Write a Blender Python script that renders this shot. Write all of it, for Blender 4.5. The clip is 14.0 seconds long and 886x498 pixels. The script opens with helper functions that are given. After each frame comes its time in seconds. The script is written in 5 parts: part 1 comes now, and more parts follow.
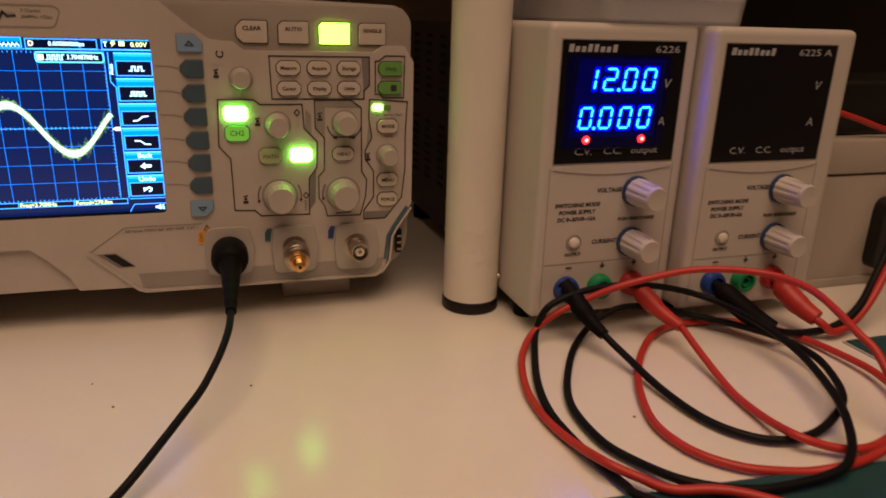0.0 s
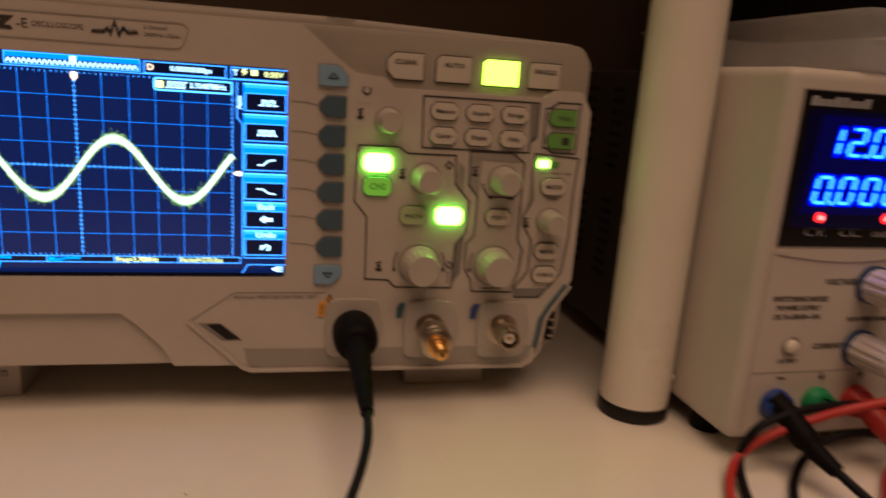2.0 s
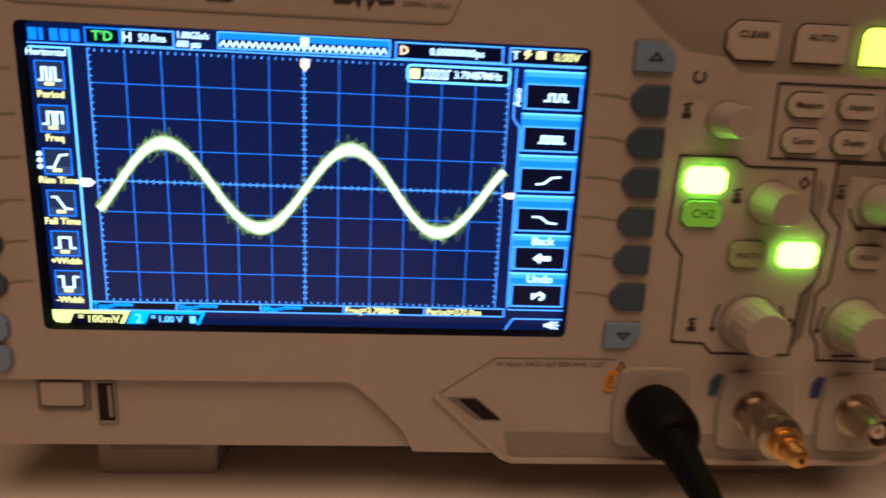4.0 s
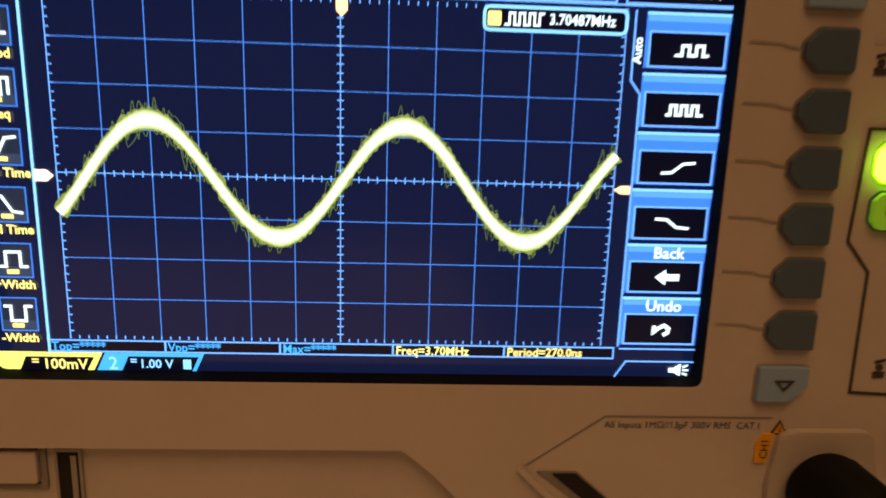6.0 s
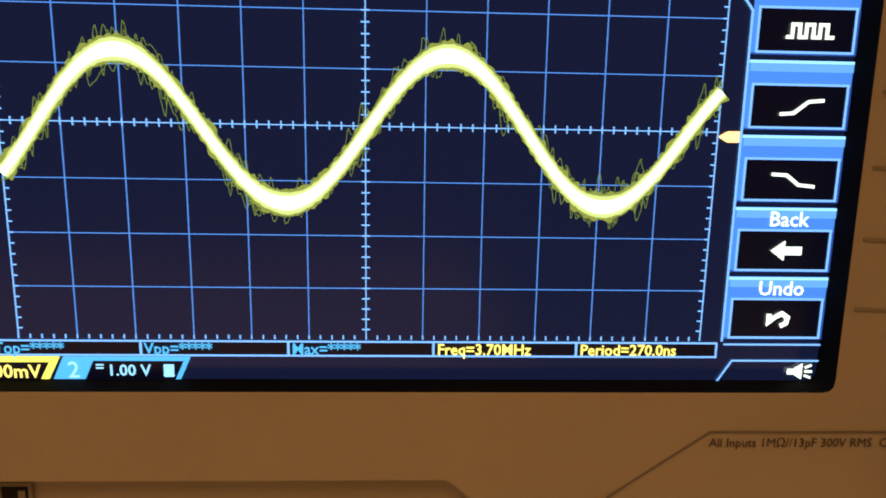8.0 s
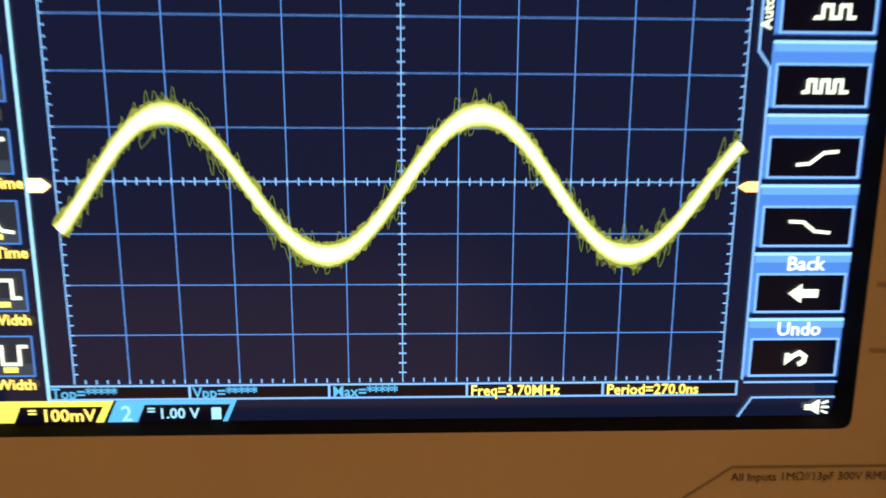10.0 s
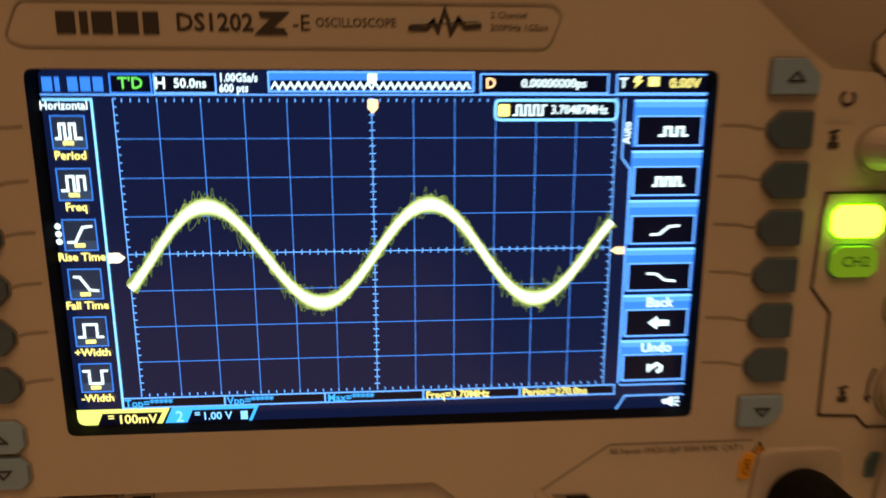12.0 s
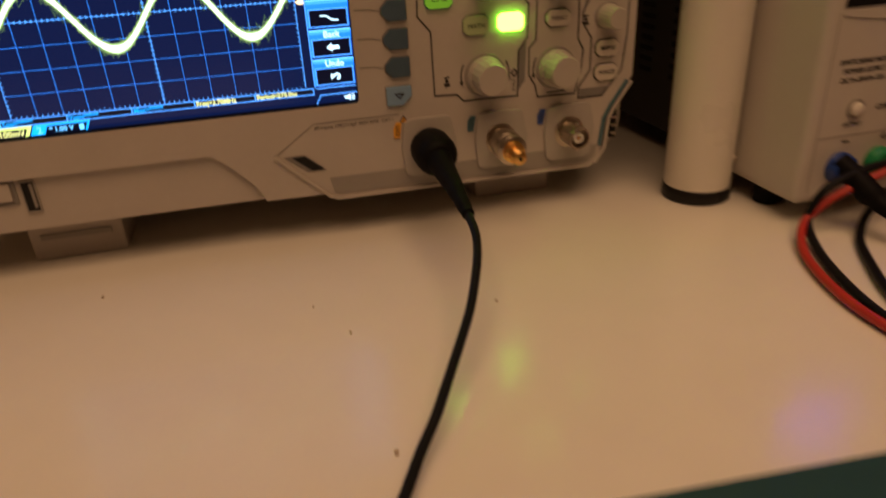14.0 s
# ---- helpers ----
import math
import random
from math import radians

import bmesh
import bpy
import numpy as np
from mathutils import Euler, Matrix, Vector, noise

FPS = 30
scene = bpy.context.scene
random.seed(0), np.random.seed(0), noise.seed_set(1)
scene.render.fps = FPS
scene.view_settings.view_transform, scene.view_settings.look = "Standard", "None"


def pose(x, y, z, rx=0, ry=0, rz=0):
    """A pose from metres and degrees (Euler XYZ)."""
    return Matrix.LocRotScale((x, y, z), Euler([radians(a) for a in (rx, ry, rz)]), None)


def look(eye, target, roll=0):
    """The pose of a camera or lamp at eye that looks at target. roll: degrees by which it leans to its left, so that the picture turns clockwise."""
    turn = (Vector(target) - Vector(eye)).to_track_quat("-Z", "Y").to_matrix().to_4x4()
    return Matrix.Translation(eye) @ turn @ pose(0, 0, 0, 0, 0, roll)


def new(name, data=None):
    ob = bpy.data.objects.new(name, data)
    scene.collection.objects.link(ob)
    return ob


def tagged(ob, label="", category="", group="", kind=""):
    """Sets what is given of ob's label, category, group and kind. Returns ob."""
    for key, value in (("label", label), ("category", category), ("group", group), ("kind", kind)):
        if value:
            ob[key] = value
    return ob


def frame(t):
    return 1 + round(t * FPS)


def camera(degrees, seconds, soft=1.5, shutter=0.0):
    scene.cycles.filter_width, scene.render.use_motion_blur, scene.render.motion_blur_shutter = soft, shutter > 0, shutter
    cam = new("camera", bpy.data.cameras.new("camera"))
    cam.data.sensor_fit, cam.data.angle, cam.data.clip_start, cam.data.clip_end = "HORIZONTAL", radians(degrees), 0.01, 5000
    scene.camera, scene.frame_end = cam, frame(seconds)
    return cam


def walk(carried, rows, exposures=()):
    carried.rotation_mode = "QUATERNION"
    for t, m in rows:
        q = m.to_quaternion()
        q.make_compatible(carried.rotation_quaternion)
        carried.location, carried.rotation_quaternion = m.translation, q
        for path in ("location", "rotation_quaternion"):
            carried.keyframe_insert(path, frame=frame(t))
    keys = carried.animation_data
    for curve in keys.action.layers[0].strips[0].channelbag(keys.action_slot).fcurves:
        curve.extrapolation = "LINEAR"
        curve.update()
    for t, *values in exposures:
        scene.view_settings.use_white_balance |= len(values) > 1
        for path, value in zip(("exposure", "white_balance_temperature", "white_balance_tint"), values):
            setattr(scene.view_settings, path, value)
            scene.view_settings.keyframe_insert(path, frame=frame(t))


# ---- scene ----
cam = camera(65.2, 14.0, soft=1.75, shutter=0.9)
PATH = [
    (0, (0.1113, -0.3712, 0.1609), (0.6854, 1.4369, -0.4713), 1.71),
    (0.5, (0.1111, -0.3556, 0.1534), (0.6761, 1.4674, -0.4446), 2.52),
    (1, (0.105, -0.34, 0.15), (0.639, 1.503, -0.411), 3.3),
    (1.5, (0.092, -0.314, 0.148), (0.614, 1.547, -0.369), 3.8),
    (2, (0.078, -0.29, 0.147), (0.529, 1.601, -0.324), 4.0),
    (2.5, (0.062, -0.258, 0.149), (0.494, 1.627, -0.361), 4.3),
    (3, (0.049, -0.235, 0.149), (0.403, 1.662, -0.376), 3.9),
    (3.5, (0.035, -0.212, 0.147), (0.284, 1.707, -0.359), 3.3),
    (4, (0.024, -0.197, 0.14), (0.187, 1.732, -0.363), 2.7),
    (4.2, (0.023, -0.192, 0.139), (0.154, 1.739, -0.363), 2.6),
    (6.3, (0.013, -0.136, 0.117), (0.11, 1.82, -0.289), 1.8),
    (6.5, (0.012, -0.133, 0.113), (0.113, 1.825, -0.284), 1.8),
    (7, (0.011, -0.122, 0.104), (0.102, 1.839, -0.274), 1.5),
    (7.5, (0.012, -0.113, 0.106), (0.097, 1.852, -0.258), 1.2),
    (7.7, (0.01, -0.11, 0.106), (0.095, 1.855, -0.258), 1.1),
    (9.8, (0.004, -0.11, 0.115), (0.071, 1.851, -0.27), 0.5),
    (10, (0.003, -0.114, 0.116), (0.071, 1.85, -0.258), 0.3),
    (10.5, (0.004, -0.122, 0.122), (0.07, 1.844, -0.243), 0.1),
    (11, (0.004, -0.131, 0.129), (0.073, 1.834, -0.236), 0.0),
    (11.5, (0.005, -0.143, 0.133), (0.068, 1.82, -0.246), -0.1),
    (12, (0.005, -0.16, 0.141), (0.142, 1.79, -0.283), 0.0),
    (12.5, (0.015, -0.185, 0.151), (0.228, 1.726, -0.399), -2.2),
    (13, (0.034, -0.223, 0.151), (0.28, 1.629, -0.563), -3.3),
    (13.5, (0.049, -0.26, 0.144), (0.379, 1.512, -0.721), -3.4),
    (14, (0.043, -0.299, 0.137), (0.453, 1.446, -0.752), -3.1),
]
walk(cam, [(t, look(eye, target, roll)) for t, eye, target, roll in PATH],
     exposures=[(0.0, 0.0, 5050, 10), (1.5, -0.12, 5100, 10), (3.0, -0.35, 5200, 17), (4.2, -0.40, 5500, 20), (6.5, -0.62, 8100, 16),
                (7.7, -0.62, 9100, 10), (9.8, -0.60, 11000, 10), (10.6, -0.55, 10800, 10), (11.5, -0.55, 8400, 11), (12.5, -0.55, 6700, 11), (13.3, -0.42, 6150, 10), (14.0, -0.40, 5950, 10)])

# ---- world, lamp ----
world = bpy.data.worlds.new("night_room")
world.use_nodes = True
world.node_tree.nodes["Background"].inputs[0].default_value = (0.9, 0.75, 0.6, 1)
world.node_tree.nodes["Background"].inputs[1].default_value = 0.01
scene.world = world


def area_lamp(name, eye, target, size, watts, colour):
    data = bpy.data.lights.new(name, "AREA")
    data.shape, data.size, data.energy, data.color = "DISK", size, watts, colour
    ob = new(name, data)
    ob.matrix_world = look(eye, target)
    return ob


area_lamp("ceiling_lamp_light", (0.06, -0.66, 1.42), (0.05, -0.2, 0.0), 1.35, 20.0, (1.0, 0.548, 0.262))


# ---- materials ----
def material(name, colour, rough=0.5, metal=0.0, spot=0.06, scale=60.0, bump=0.02, bump_scale=900.0,
             coat=0.0, glow=None, power=0.0, alpha=1.0, transmission=0.0, spec=0.5, grime=0.0):
    """A node material: base colour with mottling at two scales, fine relief, gloss variation."""
    m = bpy.data.materials.new(name)
    m.use_nodes = True
    nt = m.node_tree
    p = nt.nodes["Principled BSDF"]
    p.inputs["Roughness"].default_value = rough
    p.inputs["Metallic"].default_value = metal
    p.inputs["Specular IOR Level"].default_value = spec
    p.inputs["Coat Weight"].default_value = coat
    p.inputs["Coat Roughness"].default_value = 0.12
    p.inputs["Transmission Weight"].default_value = transmission
    co = nt.nodes.new("ShaderNodeTexCoord")

    def noise_at(s, detail=4.0):
        n = nt.nodes.new("ShaderNodeTexNoise")
        n.inputs["Scale"].default_value = s
        n.inputs["Detail"].default_value = detail
        nt.links.new(co.outputs["Object"], n.inputs["Vector"])
        return n

    if spot > 0:
        big, small = noise_at(scale), noise_at(scale * 9)
        mix = nt.nodes.new("ShaderNodeMath")
        mix.operation = "MULTIPLY_ADD"
        mix.inputs[1].default_value = 0.35
        nt.links.new(small.outputs["Fac"], mix.inputs[0])
        nt.links.new(big.outputs["Fac"], mix.inputs[2])
        ramp = nt.nodes.new("ShaderNodeMapRange")
        ramp.inputs["From Min"].default_value, ramp.inputs["From Max"].default_value = 0.4, 0.95
        ramp.inputs["To Min"].default_value, ramp.inputs["To Max"].default_value = 1 - spot, 1 + spot
        nt.links.new(mix.outputs[0], ramp.inputs["Value"])
        tint = nt.nodes.new("ShaderNodeVectorMath")
        tint.operation = "SCALE"
        tint.inputs[0].default_value = colour[:3]
        nt.links.new(ramp.outputs[0], tint.inputs["Scale"])
        nt.links.new(tint.outputs[0], p.inputs["Base Color"])
        gloss = nt.nodes.new("ShaderNodeMapRange")
        gloss.inputs["To Min"].default_value = max(0.02, rough * 0.85)
        gloss.inputs["To Max"].default_value = min(1.0, rough * 1.2)
        nt.links.new(big.outputs["Fac"], gloss.inputs["Value"])
        nt.links.new(gloss.outputs[0], p.inputs["Roughness"])
    else:
        p.inputs["Base Color"].default_value = (*colour[:3], 1)
    if bump > 0:
        grain = noise_at(bump_scale, 2.0)
        b = nt.nodes.new("ShaderNodeBump")
        b.inputs["Strength"].default_value = bump
        b.inputs["Distance"].default_value = 0.0006
        nt.links.new(grain.outputs["Fac"], b.inputs["Height"])
        nt.links.new(b.outputs[0], p.inputs["Normal"])
    if glow:
        p.inputs["Emission Color"].default_value = (*glow, 1)
        p.inputs["Emission Strength"].default_value = power
    if alpha < 1:
        p.inputs["Alpha"].default_value = alpha
    return m


def lit(name, colour, power, base=(0.02, 0.02, 0.02), rough=0.3):
    return material(name, base, rough, spot=0, bump=0, glow=colour, power=power)


M_DESK = material("white_laminate", (0.80, 0.77, 0.70), 0.19, spot=0.035, scale=7, bump=0.035, bump_scale=700)
M_CASE = material("light_grey_abs", (0.485, 0.438, 0.396), 0.42, spot=0.05, scale=40, bump=0.10, bump_scale=1800)
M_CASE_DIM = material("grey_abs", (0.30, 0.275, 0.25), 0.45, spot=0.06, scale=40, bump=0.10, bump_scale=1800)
M_CASE_DARKER = material("darker_case_abs", (0.345, 0.313, 0.274), 0.48, spot=0.05, scale=40, bump=0.09, bump_scale=1800)
M_DARK_GREY = material("dark_grey_abs", (0.20, 0.185, 0.175), 0.5, spot=0.05, bump=0.06)
M_PLATE = material("connector_plate_grey", (0.40, 0.37, 0.34), 0.4, spot=0.05, bump=0.06)
M_KEY = material("cream_key", (0.57, 0.52, 0.455), 0.38, spot=0.03, bump=0.03)
M_KNOB = material("cream_knob", (0.45, 0.41, 0.365), 0.42, spot=0.03, bump=0.05)
M_SLATE = material("slate_rubber_key", (0.058, 0.098, 0.145), 0.42, spot=0.08, bump=0.05)
M_BLUEKEY = material("pale_blue_key", (0.21, 0.34, 0.52), 0.38, spot=0.05, bump=0.04)
M_INK = material("dark_print", (0.035, 0.03, 0.03), 0.6, spot=0, bump=0)
M_INK_GREY = material("grey_print", (0.42, 0.43, 0.46), 0.5, spot=0, bump=0)
M_ORANGE = material("orange_tab", (0.75, 0.36, 0.03), 0.45, spot=0.05, bump=0)
M_CYANTAB = material("teal_tab", (0.045, 0.12, 0.16), 0.45, spot=0.05, bump=0)
M_BLUETAB = material("blue_tab", (0.03, 0.07, 0.30), 0.45, spot=0.05, bump=0)
M_GLASSBLACK = material("black_bezel", (0.008, 0.008, 0.010), 0.14, spot=0, bump=0)
M_BLACK = material("black_rubber", (0.005, 0.0045, 0.0045), 0.6, spec=0.10, spot=0.15, scale=50, bump=0.06)
M_BLACKPL = material("black_plastic", (0.010, 0.009, 0.009), 0.38, spec=0.35, spot=0.1, bump=0.08)
M_DARKSTEEL = material("dark_painted_steel", (0.040, 0.034, 0.030), 0.55, spot=0.1, scale=30, bump=0.12, bump_scale=1500)
M_VOID = material("dark_slot", (0.004, 0.004, 0.004), 0.8, spot=0, bump=0)
M_NICKEL = material("nickel", (0.50, 0.43, 0.35), 0.32, metal=1.0, spot=0.06, bump=0.02)
M_GOLD = material("gold_plating", (0.80, 0.48, 0.15), 0.36, metal=1.0, spot=0.05, bump=0.02)
M_PTFE = material("white_insulator", (0.75, 0.72, 0.66), 0.4, spot=0, bump=0)
M_PSU = material("warm_white_abs", (0.55, 0.515, 0.47), 0.40, spot=0.035, scale=35, bump=0.12, bump_scale=1700)
M_WHITEPAINT = material("white_powder_coat", (0.75, 0.71, 0.635), 0.28, spot=0.03, scale=30, bump=0.05, bump_scale=1200)
M_RED = material("red_silicone", (0.45, 0.028, 0.014), 0.45, spot=0.10, scale=70, bump=0.05)
M_BLACKWIRE = material("black_silicone", (0.005, 0.005, 0.006), 0.5, spec=0.18, spot=0.15, scale=70, bump=0.05)
M_GREENPOST = material("green_post", (0.02, 0.24, 0.08), 0.35, spot=0.06, bump=0.03)
M_REDPOST = material("red_post", (0.46, 0.03, 0.02), 0.35, spot=0.06, bump=0.03)
M_BLUEPOST = material("blue_post", (0.015, 0.05, 0.26), 0.35, spot=0.06, bump=0.03)
M_RING = material("blue_ring", (0.02, 0.05, 0.16), 0.4, spot=0.05, bump=0)
M_CLEAR = material("clear_polystyrene", (0.80, 0.80, 0.82), 0.12, spot=0, bump=0.05, bump_scale=120, alpha=0.28)
M_BEIGE = material("beige_case", (0.40, 0.36, 0.31), 0.5, spot=0.05, scale=25, bump=0.1, bump_scale=1300)
M_MAT = material("teal_cutting_mat", (0.010, 0.055, 0.062), 0.6, spot=0.12, scale=60, bump=0.25, bump_scale=1500)
M_MATLINE = material("pale_mat_edge", (0.40, 0.42, 0.40), 0.6, spot=0.05, bump=0)
M_WALL = material("painted_wall", (0.30, 0.24, 0.19), 0.85, spot=0.05, scale=6, bump=0.2, bump_scale=250)
M_CEIL = material("ceiling_paint", (0.75, 0.72, 0.66), 0.9, spot=0.03, scale=4, bump=0.1, bump_scale=200)
M_FLOOR = material("brown_floor", (0.20, 0.13, 0.08), 0.5, spot=0.2, scale=5, bump=0.1, bump_scale=200)
M_DIRT = material("brown_crumb", (0.26, 0.17, 0.09), 0.8, spot=0.1, bump=0)

# things that give off light
L_GREEN = lit("green_backlight", (0.66, 1.0, 0.035), 4.6, (0.3, 0.5, 0.1))
L_GREENHOT = lit("green_white_backlight", (0.36, 1.0, 0.035), 15.0, (0.3, 0.6, 0.1))
L_GREENDIM = lit("dim_green_backlight", (0.20, 0.60, 0.02), 0.45, (0.25, 0.42, 0.08))
# emissive outline for lit key sides and the bloom painted round them
L_GREENBLOOM = lit("green_key_edge_bloom", (0.20, 1.0, 0.01), 0.9, (0.2, 0.5, 0.05))
M_BEZEL = material("matt_black_bezel", (0.006, 0.006, 0.007), 0.85, spec=0.04, spot=0, bump=0)
L_GREENFAINT = lit("faint_green_backlight", (0.16, 0.34, 0.02), 0.08, (0.13, 0.24, 0.06))
L_MATHKEY = lit("unlit_translucent_key", (0.3, 0.5, 0.05), 0.06, (0.42, 0.42, 0.27))
L_SCREEN = lit("lcd_dark", (0.06, 0.19, 1.0), 0.075, (0.010, 0.009, 0.011), 0.18)
L_LCDBLUE = lit("lcd_blue", (0.025, 0.23, 1.0), 2.0)
L_LCDSTEEL = lit("lcd_steel_blue", (0.06, 0.32, 1.0), 2.4)
L_LCDNAVY = lit("lcd_navy", (0.02, 0.16, 1.0), 0.85)
L_LCDPALE = lit("lcd_pale_blue", (0.17, 0.55, 1.0), 3.0)
L_LCDLINE = lit("lcd_line_blue", (0.04, 0.25, 1.0), 2.15)
L_LCDBOX = lit("lcd_box_dark", (0.10, 0.18, 0.9), 0.018, (0.004, 0.004, 0.006))
L_LCDEDGE = lit("lcd_edge_blue", (0.10, 0.36, 1.0), 2.9)
L_LCDICON = lit("lcd_icon_field", (0.20, 0.42, 1.0), 0.10)
L_LCDICONLOW = lit("lcd_icon_lower_field", (0.22, 0.46, 1.0), 0.22)
L_LCDIVORY = lit("lcd_ivory", (1.0, 0.93, 0.72), 3.2)
L_LCDWHITE = lit("lcd_white", (0.64, 0.88, 1.0), 3.0)
L_LCDYELLOW = lit("lcd_yellow", (1.0, 0.94, 0.30), 2.4)
L_LCDTAB = lit("lcd_tab_yellow", (0.80, 0.95, 0.22), 2.2)
L_LCDORANGE = lit("lcd_orange", (1.0, 0.66, 0.36), 3.2)
L_LCDCYAN = lit("lcd_cyan", (0.02, 0.40, 1.0), 2.4)
L_LCDGREEN = lit("lcd_green", (0.15, 1.0, 0.15), 1.8)
L_TRACE = lit("trace_core", (0.86, 1.0, 0.72), 4.2)
L_TRACE2 = lit("trace_flank", (0.56, 0.80, 0.36), 1.9)
L_TRACE3 = lit("trace_haze", (0.42, 0.60, 0.16), 0.95)
L_STRAND = lit("trace_strand", (0.36, 0.62, 0.14), 0.75)
L_SEG = lit("blue_segment", (0.030, 0.070, 1.0), 18.0)
# next three: glow spilling from the digits, painted as emission
L_SEGBACK = lit("painted_digit_glow", (0.0, 0.0, 1.0), 0.032, (0.002, 0.002, 0.01), 0.2)
L_SEGHALO = lit("painted_digit_halo", (0.0, 0.005, 1.0), 1.1, (0.002, 0.002, 0.01), 0.2)
L_SEGEDGE = lit("painted_digit_glow_edge", (0.0, 0.0, 1.0), 0.006, (0.002, 0.002, 0.01), 0.2)
L_LEDRED = lit("red_indicator", (1.0, 0.010, 0.008), 4.0)
L_LEDHOT = lit("red_indicator_heart", (1.0, 0.42, 0.28), 2.6)


# ---- mesh helpers ----
def part(name, bm, mat, parent=None, label="", smooth=False):
    """Links a bmesh as one mesh object, under a thing or a part."""
    mesh = bpy.data.meshes.new(name)
    bmesh.ops.recalc_face_normals(bm, faces=bm.faces)
    bm.to_mesh(mesh)
    bm.free()
    mesh.materials.append(mat)
    if smooth:
        mesh.shade_smooth()
        mesh.set_sharp_from_angle(angle=radians(40))
    ob = new(name, mesh)
    if parent:
        ob.parent = parent
    if label:
        tagged(ob, label)
    return ob


def thing(name, at, label, category, group="", yaw=0.0, kind=""):
    ob = new(name)
    ob.matrix_basis = pose(*at, 0, 0, yaw)
    ob.empty_display_size = 0.02
    return tagged(ob, label, category, group, kind)


def box(bm, x0, x1, y0, y1, z0, z1, bevel=0.0, segments=2):
    made = bmesh.ops.create_cube(bm, size=1.0)["verts"]
    for v in made:
        v.co = ((x0 + x1) / 2 + v.co.x * (x1 - x0), (y0 + y1) / 2 + v.co.y * (y1 - y0), (z0 + z1) / 2 + v.co.z * (z1 - z0))
    if bevel:
        edges = {e for v in made for e in v.link_edges}
        bmesh.ops.bevel(bm, geom=list(edges), offset=bevel, segments=segments, affect="EDGES", profile=0.6)
    return bm


def boxed(*a, bevel=0.0, segments=2):
    return box(bmesh.new(), *a, bevel=bevel, segments=segments)


def rounded(poly, r, n=3):
    """The polygon with its corners rounded."""
    out = []
    for i, p in enumerate(poly):
        a, b, c = Vector(poly[i - 1]), Vector(p), Vector(poly[(i + 1) % len(poly)])
        d0, d1 = (a - b), (c - b)
        k = min(r, d0.length * 0.45, d1.length * 0.45)
        s, e = b + d0.normalized() * k, b + d1.normalized() * k
        for j in range(n + 1):
            t = j / n
            out.append(tuple((1 - t) ** 2 * s + 2 * t * (1 - t) * b + t * t * e))
    return out


def rect(x0, x1, z0, z1):
    return [(x0, z0), (x1, z0), (x1, z1), (x0, z1)]


def prism(poly, y0, y1, bevel=0.0, bm=None, segments=2):
    """A polygon in x and z as a slab, its front at y0 and its back at y1; bevel rounds the front's rim."""
    bm = bm or bmesh.new()
    front = [bm.verts.new((x, y0, z)) for x, z in poly]
    face = bm.faces.new(front)
    made = bmesh.ops.extrude_face_region(bm, geom=[face])
    for v in [g for g in made["geom"] if isinstance(g, bmesh.types.BMVert)]:
        v.co.y = y1
    if bevel:
        bm.verts.ensure_lookup_table()
        rim = [e for e in bm.edges if e.verts[0] in front and e.verts[1] in front]
        bmesh.ops.bevel(bm, geom=rim, offset=bevel, segments=segments, affect="EDGES", profile=0.6)
    return bm


def slab_with_holes(outer, holes, y0, y1):
    """A slab in x and z with openings that go through it."""
    bm = bmesh.new()
    edges = []
    for loop in (outer, *holes):
        vs = [bm.verts.new((x, y0, z)) for x, z in loop]
        edges += [bm.edges.new((vs[i - 1], vs[i])) for i in range(len(vs))]
    faces = [f for f in bmesh.ops.triangle_fill(bm, edges=edges, use_beauty=True)["geom"] if isinstance(f, bmesh.types.BMFace)]
    made = bmesh.ops.extrude_face_region(bm, geom=faces)
    for v in [g for g in made["geom"] if isinstance(g, bmesh.types.BMVert)]:
        v.co.y = y1
    return bm


def lathe(profile, centre, axis=(0, -1, 0), segs=32, ribs=0, depth=0.0, rib_from=0, rib_to=99, bm=None):
    """A body of revolution: (radius, height) along the axis from centre; ribs flute the rows from rib_from to rib_to."""
    bm = bm or bmesh.new()
    turn = Vector((0, 0, 1)).rotation_difference(Vector(axis)).to_matrix()
    rows = []
    for k, (r, h) in enumerate(profile):
        row = []
        for i in range(segs):
            a = 2 * math.pi * i / segs
            rr = r - (depth if ribs and rib_from <= k <= rib_to and (i * ribs * 2 // segs) % 2 else 0.0)
            row.append(bm.verts.new(Vector(centre) + turn @ Vector((max(rr, 1e-5) * math.cos(a), max(rr, 1e-5) * math.sin(a), h))))
        rows.append(row)
    for a, b in zip(rows, rows[1:]):
        for i in range(segs):
            bm.faces.new((a[i - 1], a[i], b[i], b[i - 1]))
    bm.faces.new(rows[0])
    bm.faces.new(rows[-1])
    return bm


def smooth_line(points, steps=6):
    """A smooth line through the points."""
    p = [Vector(q) for q in points]
    p = [2 * p[0] - p[1], *p, 2 * p[-1] - p[-2]]
    out = []
    for a, b, c, d in zip(p, p[1:], p[2:], p[3:]):
        for i in range(steps):
            t = i / steps
            out.append(0.5 * (2 * b + (c - a) * t + (2 * a - 5 * b + 4 * c - d) * t * t + (3 * b - a - 3 * c + d) * t ** 3))
    return [*out, p[-2]]


